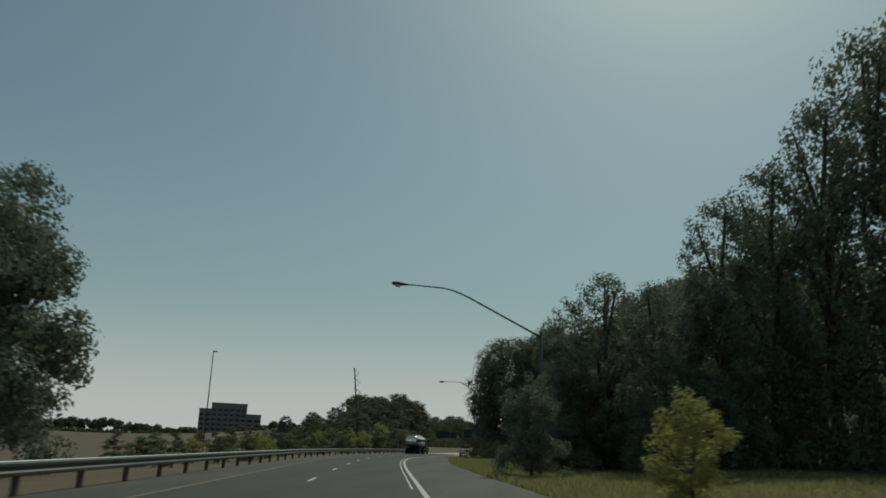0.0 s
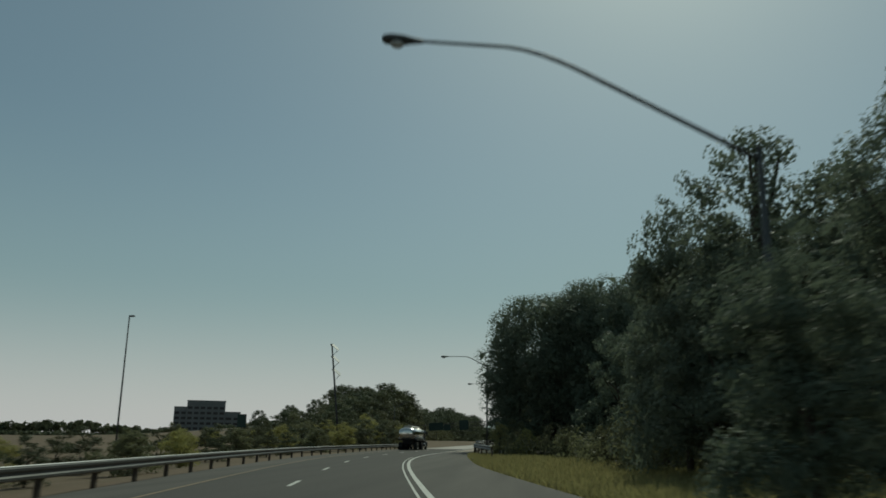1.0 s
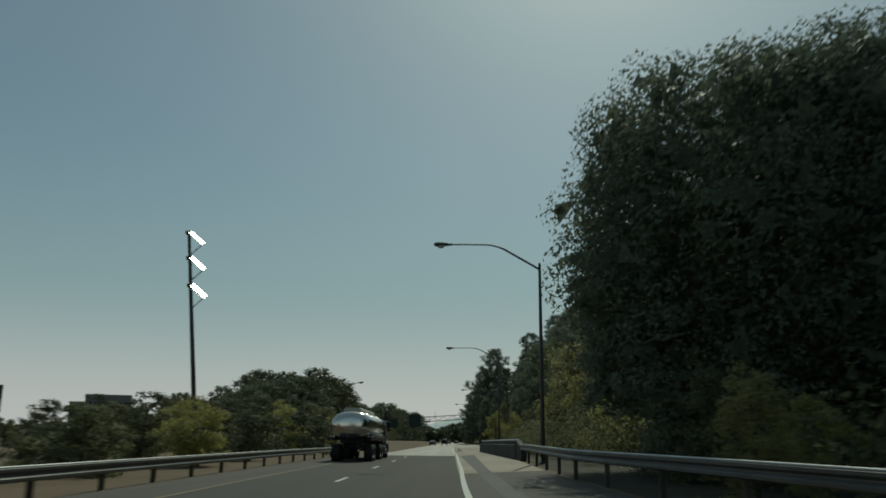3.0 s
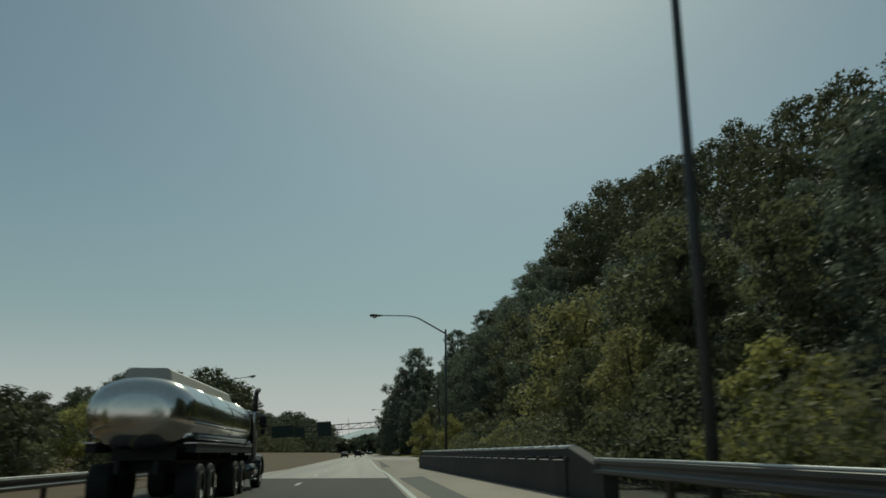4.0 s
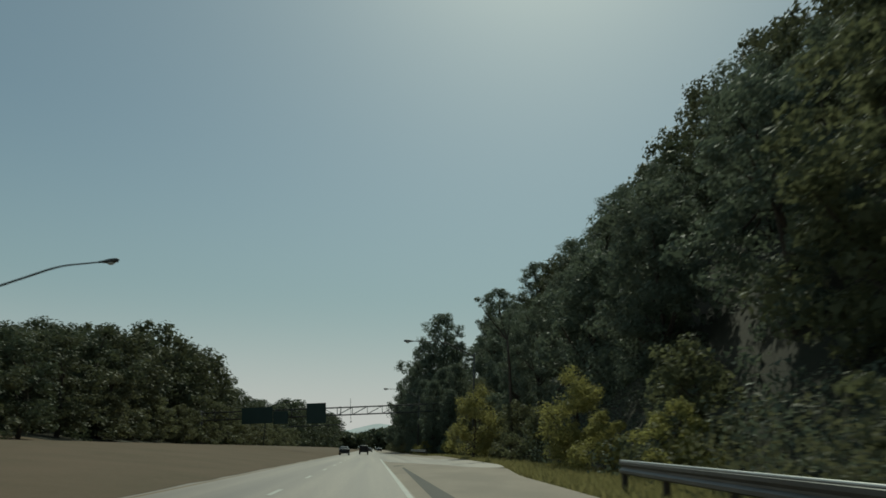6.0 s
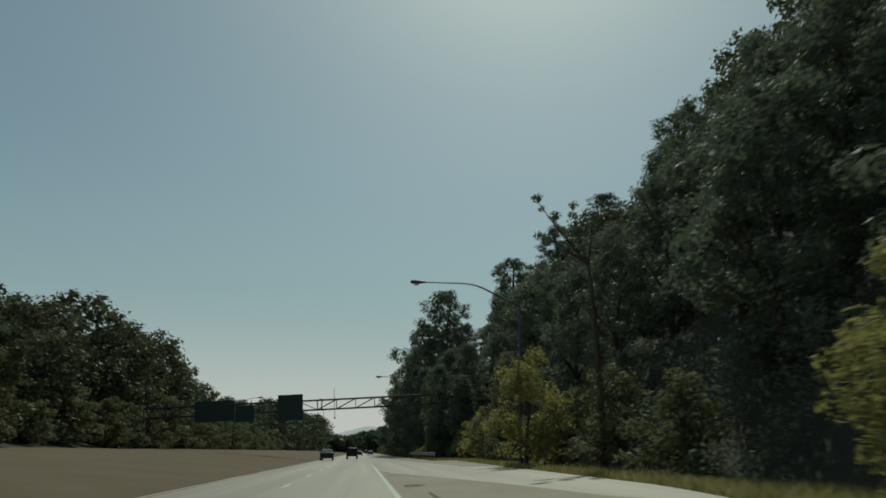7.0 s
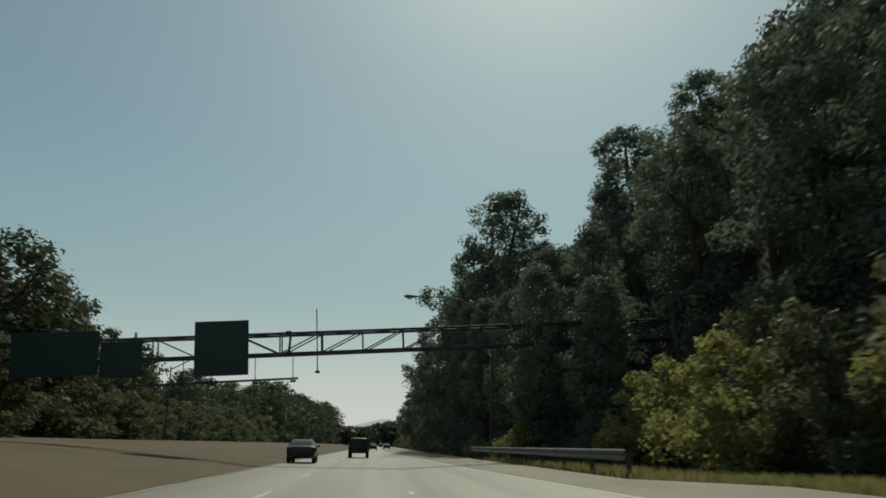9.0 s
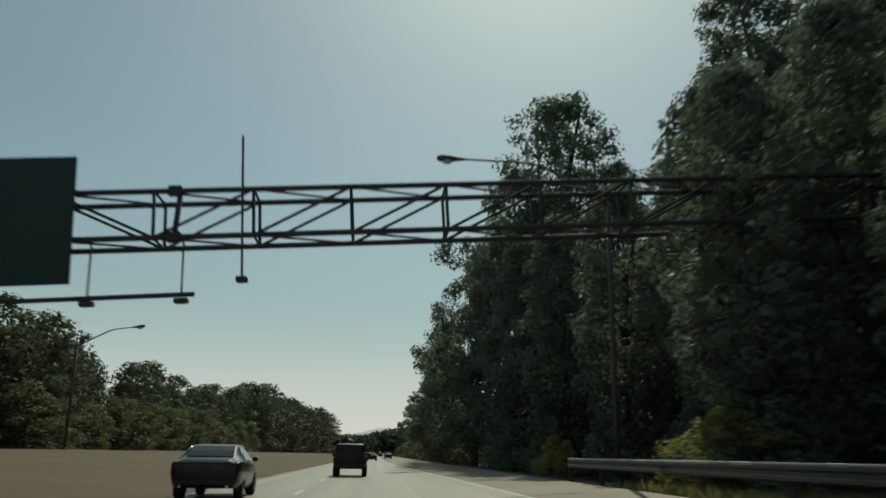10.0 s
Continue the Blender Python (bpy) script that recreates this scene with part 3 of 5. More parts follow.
    for x, y, h in ((-52, 125, 13.5), (-56, 110, 11), (-46, 135, 15.5), (-61, 98, 9), (-44, 124, 12), (-40, 138, 15)):
        plant(shaded_oak, x, y, (h - terrain(x, y)) / 14, 1.3, group="trees beyond the median")
    # the wood beyond the median: a mound, a lower stretch, a taller stand
    for x in (-36, -43, -50):
        y = 146 + rnd.random() * 5
        while y < 560:
            h = float(np.interp(y, (146, 165, 200, 225, 260, 350, 395, 430, 560), (18.5, 21, 20.5, 16, 14, 15, 21, 21, 22))) * rnd.uniform(0.88, 1.1)
            px = x + rnd.uniform(-2.5, 2.5) + ramp(y, 380, 560, 0, 12)
            size = (h - terrain(px, y)) / 14.0
            if y > 235:
                far_plant(shaded_wood, px, y, size, 1.3, MEDIAN_CROWNS)
            else:
                plant(shaded_oak, px, y, size, 1.3, group="trees beyond the median")
            y += (9.5 if y < 260 else 14) * (0.8 + 0.4 * rnd.random())
    for i, y in enumerate(range(126, 350, 8)):
        plant((shrub, maple, shrub)[i % 3], -31 + rnd.uniform(-1.5, 1.5), y + rnd.uniform(-3, 3), (1.35, 0.6, 1.1)[i % 3] * rnd.uniform(0.85, 1.2), 1.45, group="bushes beyond the median")
    for x, y, t, h in ((-27, -4, oak, 4), (-29, 8, oak, 5), (-27, 20, shrub, 4.5), (-28, 32, oak, 5.5), (-26, 44, oak, 6), (-23, 55, gold, 6.2), (-25, 64, oak, 6.5), (-27, 76, maple, 6), (-29, 90, oak, 8), (-31, 104, oak, 9), (-33, 118, oak, 11), (-35, 133, oak, 14)):
        plant(t, x, y, h / {oak: 14.0, maple: 12.0, gold: 7.4, shrub: 4.6}[t], 1.35, group="bushes beyond the median")
    # the thicket behind the rail
    for k in range(42):
        y = -102 + 3.5 * k
        x = line_x(y) + (-12.6, -15.4, -18.2)[k % 3] + rnd.uniform(-0.8, 0.8)
        t, tall_by = ((oak, 14.0), (shrub, 4.6), (oak, 14.0), (oak, 14.0), (gold, 7.4))[k % 5]
        h = float(np.interp(y, (-102, -60, -46, -25, 0, 20, 44), (1.5, 1.9, 2.4, 3.0, 4.2, 4.8, 4.4))) * rnd.uniform(0.85, 1.12)
        plant(t, x, y, (h - min(0.0, terrain(x, y))) / tall_by, 1.5, group="thicket behind the rail")
    plant(edge_oak, -7.8, -116, 0.98)
    plant(near_oak, -14, -109, 1.15)
    # roadside bushes
    beyond = ((9.6, 106.0, gold, 0.99), (12.6, 110, shrub, 1.0), (14, 104.5, shrub, 1.05), (11.4, 73.5, gold, 0.8), (13.0, 61, shrub, 1.3), (10.8, 58, brush, 0.9), (13.3, 156, brush, 1.55), (13.9, 148, brush, 1.65), (15.0, 143.5, shrub, 1.35), (16.2, 139.5, brush, 1.6), (16.8, 151, shrub, 1.4), (15.5, 162, shrub, 1.2), (8.9, 168.4, brush, 0.8), (8.6, 186, brush, 0.6), (12.5, 190, brush, 0.8), (12.2, 123, shrub, 0.9), (12.4, 128, shrub, 1.0), (13.4, 132.5, maple, 0.84), (14.6, 129, maple, 0.66), (12.2, 89, shrub, 0.95), (12.5, 97, shrub, 1.15), (11.5, 68, brush, 0.9))
    before = ((11, 44, shrub, 0.9), (13.5, 37, maple, 0.72), (10.5, 30, brush, 1.0), (13.2, 19.4, olive, 1.52), (18.4, 24, olive, 1.45), (15.6, 11, olive, 1.06), (11.6, 15, shrub, 0.8), (13.6, 27, shrub, 1.2), (11, 9, maple, 0.55), (11.5, 4, olive, 0.95), (10.5, -3, shrub, 1.1), (11, -10, brush, 1.2), (19.1, -125.2, gold, 0.46), (15.5, -62, shrub, 0.55), (13.5, -50, shrub, 0.5), (9.6, -34, shrub, 0.8), (7.9, -40.5, olive, 0.44), (10.4, -38, brush, 0.75))
    for x, y, t, s in beyond + before:
        plant(t, x, y, s, group="roadside bushes")
    for crowns, leaf, label in ((FAR_CROWNS, M_LEAF_SHADED, "dark broadleaf woodland covering the upper slope"), (MEDIAN_CROWNS, M_LEAF_SHADED, "woodland far along the median with shade-darkened leaves")):
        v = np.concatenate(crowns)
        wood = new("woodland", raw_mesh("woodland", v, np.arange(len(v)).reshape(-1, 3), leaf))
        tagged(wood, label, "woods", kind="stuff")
    for t in (edge_oak, dome_oak, near_oak, near_tall, column, lacy, slim, wood_oak, shaded_oak, shaded_wood, oak, tall, maple, gold, olive, shrub, brush):
        for o in list(t.children_recursive) + [t]:
            bpy.data.objects.remove(o)


def make_sparse_tree(x, y):
    """A thin tree leaning over the verge, its upper boughs nearly bare."""
    tree = empty("tree", Matrix.Translation((x, y, terrain(x, y) - 0.1)), "thin leaning tree with sparse leafy boughs", "tree")
    g = tree.matrix_basis.translation.z
    rng = np.random.default_rng(31)
    bm = bmesh.new()
    fork = Vector((-0.5, -0.2, 10.8 - g))
    tube(bm, [(0, 0, 0), (-0.1, 0, 5), (-0.3, -0.1, 8.5), fork], [0.2, 0.16, 0.12, 0.09], 8)
    part("trunk", bm, M_BARK, tree, smooth=True)
    blobs = []
    for tip, bend in (((-3.3, -0.4, 14.3 - g), (-2.0, 0, 12.6 - g)), ((-1.3, -0.3, 13.9 - g), (-1.0, 0, 12.4 - g)), ((-3.0, -0.2, 12.4 - g), (-1.8, 0, 11.9 - g)), ((-2.2, 0.3, 13.5 - g), (-1.3, 0.2, 12.0 - g)), ((-0.2, 0, 13.2 - g), (-0.3, 0, 12.0 - g))):
        bm = bmesh.new()
        a, b, c = fork, Vector(bend), Vector(tip)
        pts = [a.lerp(b, k / 6).lerp(b.lerp(c, k / 6), k / 6) for k in range(7)]
        tube(bm, pts, [0.07 - 0.009 * k for k in range(7)], 6, False)
        part("bough", bm, M_BARK, tree, smooth=True)
        for p in pts[2:]:
            q = p + Vector(rng.normal(0, 0.12, 3))
            blobs.append((tuple(q), rng.uniform(0.16, 0.34)))
    v, f = leaf_cloud(rng, blobs, 0.11, 26)
    crown = new("crown", raw_mesh("crown", v, f, M_LEAF_DARK))
    crown.parent = tree


make_sparse_tree(12.0, 98.6)


def build_undergrowth():
    """Low foliage under the trees, joined into one mesh for each side."""
    rng = np.random.default_rng(11)
    for name, lats, ys, n, leaf, per in (("undergrowth", (0.0, 5.0), (-2.0, 330.0), 620, 0.1, 110), ("undergrowth", (15.5, 48.0), (-2.0, 235.0), 700, 0.2, 50), ("undergrowth", (13.0, 38.0), (-86.0, -40.0), 260, 0.13, 90), ("undergrowth", (8.0, 24.0), (-47.0, 50.0), 400, 0.085, 150), ("undergrowth", (-50.0, -29.5), (118.0, 420.0), 500, 0.22, 44)):
        blobs = []
        for _ in range(n):
            y = rng.uniform(*ys)
            lat = lats[0] + (lats[1] - lats[0]) * rng.random() ** (1.5 if lats[0] > 0 else 0.7)
            if lats[0] == 0.0:
                lat += float(np.interp(y, (0, 60, 75, 122, 132, 162, 176, 205, 330), (9.6, 9.8, 11.2, 11.6, 13.6, 13.6, 9.6, 8.4, 8.2)))
            x = line_x(y) + lat
            r = rng.uniform(0.5, 1.7)
            blobs.append(((x, y, terrain(x, y) + r * rng.uniform(0.3, 1.5)), r))
        v, f = leaf_cloud(rng, blobs, leaf, per, inner=0)
        ob = new(name, raw_mesh(name, v, f, M_LEAF_SHADED if lats[0] < -20 else (M_LEAF_MID if ys[0] < -10 else M_LEAF_DARK)))
        tagged(ob, "dense dark undergrowth beneath the trees", "undergrowth", kind="stuff")


def build_grass():
    rng = np.random.default_rng(12)
    for lat0, width, y0, y1, n in ((0.1, 9.0, -140, -44, 50000), (8.0, 16.0, -138, -72, 26000), (0.1, 5.0, 20, 172, 46000)):
        y = rng.uniform(y0, y1, n)
        x = np.array([line_x(q) + right_edge(q) for q in y]) + lat0 + width * rng.random(n) ** 1.3
        z = np.array([terrain(a, b) for a, b in zip(x, y)])
        h = rng.uniform(0.12, 0.42, n)
        a = rng.uniform(0, 6.283, n)
        w = rng.uniform(0.02, 0.05, n)
        lean = rng.normal(0, 0.12, (n, 2))
        p = np.stack([x, y, z - 0.03], 1)
        s = np.stack([np.cos(a) * w, np.sin(a) * w, 0 * a], 1)
        top = p + np.stack([lean[:, 0], lean[:, 1], h], 1)
        v = np.stack([p - s, p + s, top], 1).reshape(-1, 3)
        ob = new("grass", raw_mesh("grass", v, np.arange(3 * n).reshape(n, 3), M_GRASS))
        tagged(ob, "unmown yellow-green grass along the verge", "grass", kind="stuff")


build_trees()
build_undergrowth()
build_grass()


# ---------------------------------------------------------------- street lamps
def make_lamp(name, base, arm_tip, arm_mid, top, label):
    """A pole at base with a bowed arm to a cobra head."""
    lamp_ob = empty(name, Matrix.Translation(base), label, "street lamp", "street lamps along the road")
    bm = bmesh.new()
    tube(bm, [(0, 0, 0), (0, 0, top * 0.5), (0, 0, top)], [0.12, 0.1, 0.075], 12)
    tube(bm, [(0, 0, top), (0, 0, top + 0.12)], [0.085, 0.04], 12)
    tube(bm, [(0, 0, -0.05), (0, 0, 0.12)], [0.22, 0.2], 12)
    part("pole", bm, M_LAMPSTEEL, lamp_ob, smooth=True)
    tip, mid = Vector(arm_tip), Vector(arm_mid)
    root = Vector((0, 0, top - 0.25))
    p0, p2 = mid.lerp(root, 0.22), mid.lerp(tip, 0.27)
    pts = [root.lerp(p0, k / 3) for k in range(3)]
    for k in range(9):
        q = k / 8
        pts.append(p0.lerp(mid, q).lerp(mid.lerp(p2, q), q))
    pts += [p2.lerp(tip, k / 3) for k in range(1, 4)]
    bm = bmesh.new()
    tube(bm, pts, [0.06 - 0.025 * i / len(pts) for i in range(len(pts))], 10)
    part("arm", bm, M_LAMPSTEEL, lamp_ob, smooth=True)
    d = (tip - mid).normalized()
    side = Vector((-d.y, d.x, 0)).normalized()
    up = Vector((0, 0, 1))
    bm = bmesh.new()
    secs = []
    for k, w, hgt in ((-0.35, 0.05, 0.05), (-0.1, 0.09, 0.08), (0.15, 0.17, 0.12), (0.45, 0.19, 0.13), (0.62, 0.13, 0.1), (0.68, 0.04, 0.04)):
        c = tip + d * k
        secs.append([c + side * math.cos(t) * w + up * math.sin(t) * hgt for t in (2 * math.pi * j / 12 for j in range(12))])
    loft(bm, secs)
    head = part("lamp_head", bm, M_LAMPSTEEL, lamp_ob, smooth=True)
    bm = bmesh.new()
    secs = []
    for z, w in ((-0.08, 0.14), (-0.14, 0.13), (-0.2, 0.08), (-0.22, 0.02)):
        c = tip + d * 0.3
        secs.append([c + d * math.cos(t) * w * 1.4 + side * math.sin(t) * w + up * z for t in (2 * math.pi * j / 12 for j in range(12))])
    loft(bm, secs)
    lens = part("lens", bm, M_GLASSY, head, smooth=True)
    return lamp_ob


M_GLASSY = surface("lamp_lens", (0.5, 0.52, 0.5), (0.6, 0.6, 0.58), (0.4, 0.4, 0.4), 0.15, 0, 5, 20, 0)


def place_lamps():
    lab = "tall dark steel street lamp with a bowed arm"
    for tx, ty, tz in ((0.62, -17.3, 11.63), (0.88, 32.4, 11.7), (3.4, 108.17, 11.7), (2.35, 174.61, 11.7)):
        bx = {-17.3: 5.75, 108.17: 9.9, 174.61: 8.2}.get(ty, 6.3)
        b = Vector((bx, ty + 0.8, terrain(bx, ty)))
        make_lamp("street_lamp", b, Vector((tx, ty, tz)) - b, Vector((tx + (bx - tx) * 0.53, ty + 0.2, tz + 0.05)) - b, 10.7 - b.z, lab)
    b = Vector((15.5, -98.9, terrain(15.5, -98.9)))
    make_lamp("street_lamp", b, Vector((7.11, -99.93, 10.79)) - b, Vector((10.2, -99.66, 10.6)) - b, 8.15 - b.z, lab)
    b = Vector((-19.5, 71, terrain(-19.5, 71)))
    make_lamp("street_lamp", b, Vector((-14.2, 71, 10.35)) - b, Vector((-16.5, 71, 10.0)) - b, 9.0 - b.z, lab)
    b = Vector((-23.8, 212, terrain(-23.8, 212)))
    make_lamp("street_lamp", b, Vector((-19.45, 212, 10.76)) - b, Vector((-21.3, 212, 10.5)) - b, 9.4 - b.z, lab)


place_lamps()


# ---------------------------------------------------------------- sign gantry
TILT = Matrix.Translation((0, 0, 1.25)) @ pose(0, 0, 0, 0, -3.9, 0) @ Matrix.Translation((0.38, 0, -1.05))      # the truss dips towards the median


REACH = Matrix.Translation((-0.19, 147.66, 1.26)) @ Matrix.Scale(1.066, 4) @ Matrix.Translation((0.19, -147.66, -1.26))      # its size and distance


def make_gantry():
    y = 167.2
    g = empty("sign_gantry", REACH @ Matrix.Translation((0, y, 0)) @ TILT, "dark steel lattice sign gantry over the road", "sign gantry")
    x0, x1 = -27.36, 18.24
    zt, zb, dy = 7.6, 6.42, 0.55
    for z in (zt, zb):
        for yy in (-dy, dy):
            bm = bmesh.new()
            tube(bm, [(x0, yy, z), (x1, yy, z)], 0.075, 8)
            part("chord", bm, M_PAINTSTEEL, g, smooth=True)
    xs = [x0 + 2.4 * i for i in range(int((x1 - x0) / 2.4) + 1)]
    for i, x in enumerate(xs):
        bm = bmesh.new()
        for yy in (-dy, dy):
            tube(bm, [(x, yy, zb), (x, yy, zt)], 0.045, 6)
        for z in (zb, zt):
            tube(bm, [(x, -dy, z), (x, dy, z)], 0.035, 6)
        part("frame_post", bm, M_PAINTSTEEL, g, smooth=True)
        if i + 1 < len(xs):
            bm = bmesh.new()
            up = xs[i] > -5.9
            for yy in (-dy, dy):
                tube(bm, [(x, yy, zb if up else zt), (xs[i + 1], yy, zt if up else zb)], 0.04, 6)
            for z in (zb, zt):
                tube(bm, [(x, -dy, z), (xs[i + 1], dy, z)], 0.03, 6)
            part("diagonal", bm, M_PAINTSTEEL, g, smooth=True)
    for x in (x0 + 0.3, x1 - 0.3):
        for yy in (-dy, dy):
            bm = bmesh.new()
            tube(bm, [(x, yy * 1.6, terrain(x, y) + (-0.6 if x < 0 else -1.8)), (x, yy, 8.0)], [0.17, 0.14], 10)
            part("support_post", bm, M_PAINTSTEEL, g, smooth=True)
    for z in (zt, zb):
        bm = bmesh.new()
        box(bm, -5.42, -5.1, -dy - 0.09, -dy + 0.09, z - 0.13, z + 0.13, 0.03)
        part("splice_plate", bm, M_PAINTSTEEL, g)
    bm = bmesh.new()
    tube(bm, [(-5.26, -dy, zb), (-5.12, -dy, zt)], 0.07, 8)
    part("splice_post", bm, M_PAINTSTEEL, g, smooth=True)
    # antenna and sensor drop
    bm = bmesh.new()
    tube(bm, [(-3.6, -0.75, 5.3), (-3.6, -0.75, 8.95)], 0.03, 8)
    part("antenna", bm, M_PAINTSTEEL, g)
    bm = bmesh.new()
    box(bm, -3.73, -3.47, -0.9, -0.6, 5.2, 5.33, 0.03)
    part("sensor", bm, M_PAINTSTEEL, g)
    # light beam under the signs
    bm = bmesh.new()
    tube(bm, [(-13.6, -0.75, 4.9), (-4.7, -0.75, 4.95)], 0.06, 8)
    part("light_beam", bm, M_PAINTSTEEL, g)
    for x in (-12.9, -11.2, -9.6, -7.15, -5.0):
        bm = bmesh.new()
        tube(bm, [(x, -0.75, 4.9), (x, -0.62, 6.4)], 0.025, 6)
        part("hanger", bm, M_PAINTSTEEL, g)
        bm = bmesh.new()
        box(bm, x - 0.16, x + 0.16, -0.87, -0.63, 4.74, 4.86, 0.03)
        part("sign_light", bm, M_PAINTSTEEL, g)


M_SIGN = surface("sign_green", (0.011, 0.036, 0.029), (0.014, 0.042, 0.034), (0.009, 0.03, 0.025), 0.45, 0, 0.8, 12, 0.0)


def make_sign(x0, x1, z0, z1, y, label, stubs=()):
    s = empty("road_sign", REACH @ Matrix.Translation((0, y, 0)) @ TILT @ Matrix.Translation(((x0 + x1) / 2, 0, z0 - 0.27 - 0.029 * (x0 + x1))), label, "road sign", "signs on the gantry")
    w, h = (x1 - x0) / 2, z1 - z0
    bm = bmesh.new()
    box(bm, -w, w, 0, 0.06, 0, h, 0.015)
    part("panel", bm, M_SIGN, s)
    for x in (-w * 0.7, 0, w * 0.7):
        bm = bmesh.new()
        box(bm, x - 0.05, x + 0.05, 0.06, 0.2, 0.1, h - 0.05)
        part("bracket", bm, M_PAINTSTEEL, s)
    for x in stubs:
        bm = bmesh.new()
        box(bm, x - 0.05, x + 0.05, 0.06, 0.18, h - 0.2, h + 0.55)
        part("bracket", bm, M_PAINTSTEEL, s)


make_gantry()
make_sign(-10.55, -7.5, 5.0, 8.15, 166.25, "square dark green overhead road sign seen against light")
make_sign(-15.75, -13.45, 4.8, 6.8, 166.25, "dark green overhead road sign on the gantry", (-0.6, 0.75))
make_sign(-20.65, -15.85, 4.8, 7.3, 166.25, "dark green overhead road sign on the gantry", (1.6,))


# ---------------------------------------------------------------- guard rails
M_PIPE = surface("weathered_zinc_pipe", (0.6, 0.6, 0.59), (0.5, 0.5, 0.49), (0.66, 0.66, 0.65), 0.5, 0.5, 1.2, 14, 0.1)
# weathered zinc, darkened further: the beam's shaded face is put into the colour
M_RAIL = surface("weathered_zinc_in_shade", (0.072, 0.072, 0.070), (0.102, 0.102, 0.099), (0.054, 0.054, 0.052), 0.42, 0.4, 0.9, 14, 0.15)


def rail_points(lat, y0, y1, step):
    f = lat if callable(lat) else (lambda y: lat)
    n = max(1, round((y1 - y0) / step))
    return [(line_x(y) + f(y), y, road_z(f(y), y)) for y in (y0 + (y1 - y0) * i / n for i in range(n + 1))]


def make_guard_rail(lat, y0, y1, top=0.8, label="galvanised steel guard rail on posts", face=-1):
    g = empty("guard_rail", Matrix(), label, "guard rail")
    pts = rail_points(lat, y0, y1, 3.8)
    prof = ((0.0, 0.0), (0.05, 0.03), (0.05, 0.09), (0.0, 0.14), (0.0, 0.18), (0.05, 0.23), (0.05, 0.29), (0.0, 0.32))
    for a, b in zip(pts, pts[1:]):
        bm = bmesh.new()
        rows = []
        for p in (a, b):
            rows.append([bm.verts.new((p[0] + face * o, p[1], p[2] + top - 0.32 + z)) for o, z in prof] + [bm.verts.new((p[0] + face * (o - 0.012), p[1], p[2] + top - 0.32 + z)) for o, z in prof[::-1]])
        n = len(rows[0])
        for j in range(n):
            bm.faces.new((rows[0][j], rows[0][(j + 1) % n], rows[1][(j + 1) % n], rows[1][j]))
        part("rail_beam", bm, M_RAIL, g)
        # added bar along the top edge, pale to stand in for a sun glint
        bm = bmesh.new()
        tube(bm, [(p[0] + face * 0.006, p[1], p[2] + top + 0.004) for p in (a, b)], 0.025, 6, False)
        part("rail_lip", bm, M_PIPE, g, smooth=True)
    for p in pts:
        bm = bmesh.new()
        box(bm, p[0] - face * 0.02 - 0.07, p[0] - face * 0.02 + 0.05, p[1] - 0.07, p[1] + 0.07, p[2] - 0.3, p[2] + top - 0.03)
        bmesh.ops.translate(bm, verts=bm.verts, vec=(-face * 0.08, 0, 0))
        part("post", bm, M_BARK, g)
    return g


make_guard_rail(lambda y: ramp(y, -20, 24, -8.3, -8.5), -240, 24, 0.66, "long galvanised guard rail beside the median", 1)
make_guard_rail(lambda y: ramp(y, 142, 177, 7.5, 7.1), 142, 178, 0.77)
make_guard_rail(lambda y: ramp(y, 29, 52, 4.2, 6.6), 29.5, 50, 0.75)
make_guard_rail(lambda y: ramp(y, -52, -34, 6.9, 4.9), -52, -12.5, 0.85)


def make_bridge_rail():
    """A concrete parapet: solid wall, short posts on it, a slender beam at its outer edge and a steel pipe on top."""
    g = empty("bridge_parapet", Matrix(), "concrete bridge parapet with painted shade on its face and a bright steel top rail", "bridge parapet")
    pts = rail_points(lambda y: ramp(y, -11, 29, 4.95, 4.15), -10.5, 29, 1.4)

    def strip(a, b, lo0, hi0, lo1, hi1, x0, x1, name, mat):
        bm = bmesh.new()
        rows = []
        for p, lo, hi in ((a, lo0, hi0), (b, lo1, hi1)):
            rows.append([(p[0] + o, p[1], p[2] + z) for o, z in ((x0, lo), (x0, hi - 0.02), (x0 + 0.02, hi), (x1 - 0.02, hi), (x1, hi - 0.02), (x1, lo))])
        loft(bm, rows)
        part(name, bm, mat, g)

    for i, (a, b) in enumerate(zip(pts, pts[1:])):
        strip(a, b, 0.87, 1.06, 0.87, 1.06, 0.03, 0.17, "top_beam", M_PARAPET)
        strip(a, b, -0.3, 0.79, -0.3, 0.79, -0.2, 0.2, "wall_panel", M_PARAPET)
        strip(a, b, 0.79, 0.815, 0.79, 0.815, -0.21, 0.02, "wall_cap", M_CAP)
        bm = bmesh.new()
        tube(bm, [(a[0] + 0.06, a[1], a[2] + 1.105), (b[0] + 0.06, b[1], b[2] + 1.105)], 0.05, 10)
        part("hand_rail", bm, M_PIPE, g, "bright galvanised steel pipe", smooth=True)
    p = pts[0]
    q = (p[0] + 0.1, p[1] - 2.6, road_z(p[0], p[1] - 2.6))
    strip(q, p, -0.3, 0.62, -0.3, 1.12, -0.16, 0.16, "end_wing", M_PARAPET)
    for p in pts:
        bm = bmesh.new()
        box(bm, p[0] - 0.215, p[0] + 0.165, p[1] - 0.17, p[1] + 0.17, p[2] + 0.785, p[2] + 0.875, 0.01)
        part("parapet_post", bm, M_PARAPET, g)


# one concrete in two tones: sun on the cap, shade on the face, painted
M_CAP = surface("sunlit_concrete_cap", (0.34, 0.33, 0.3), (0.42, 0.41, 0.38), (0.27, 0.26, 0.24), 0.85, 0, 0.7, 16, 0.3)
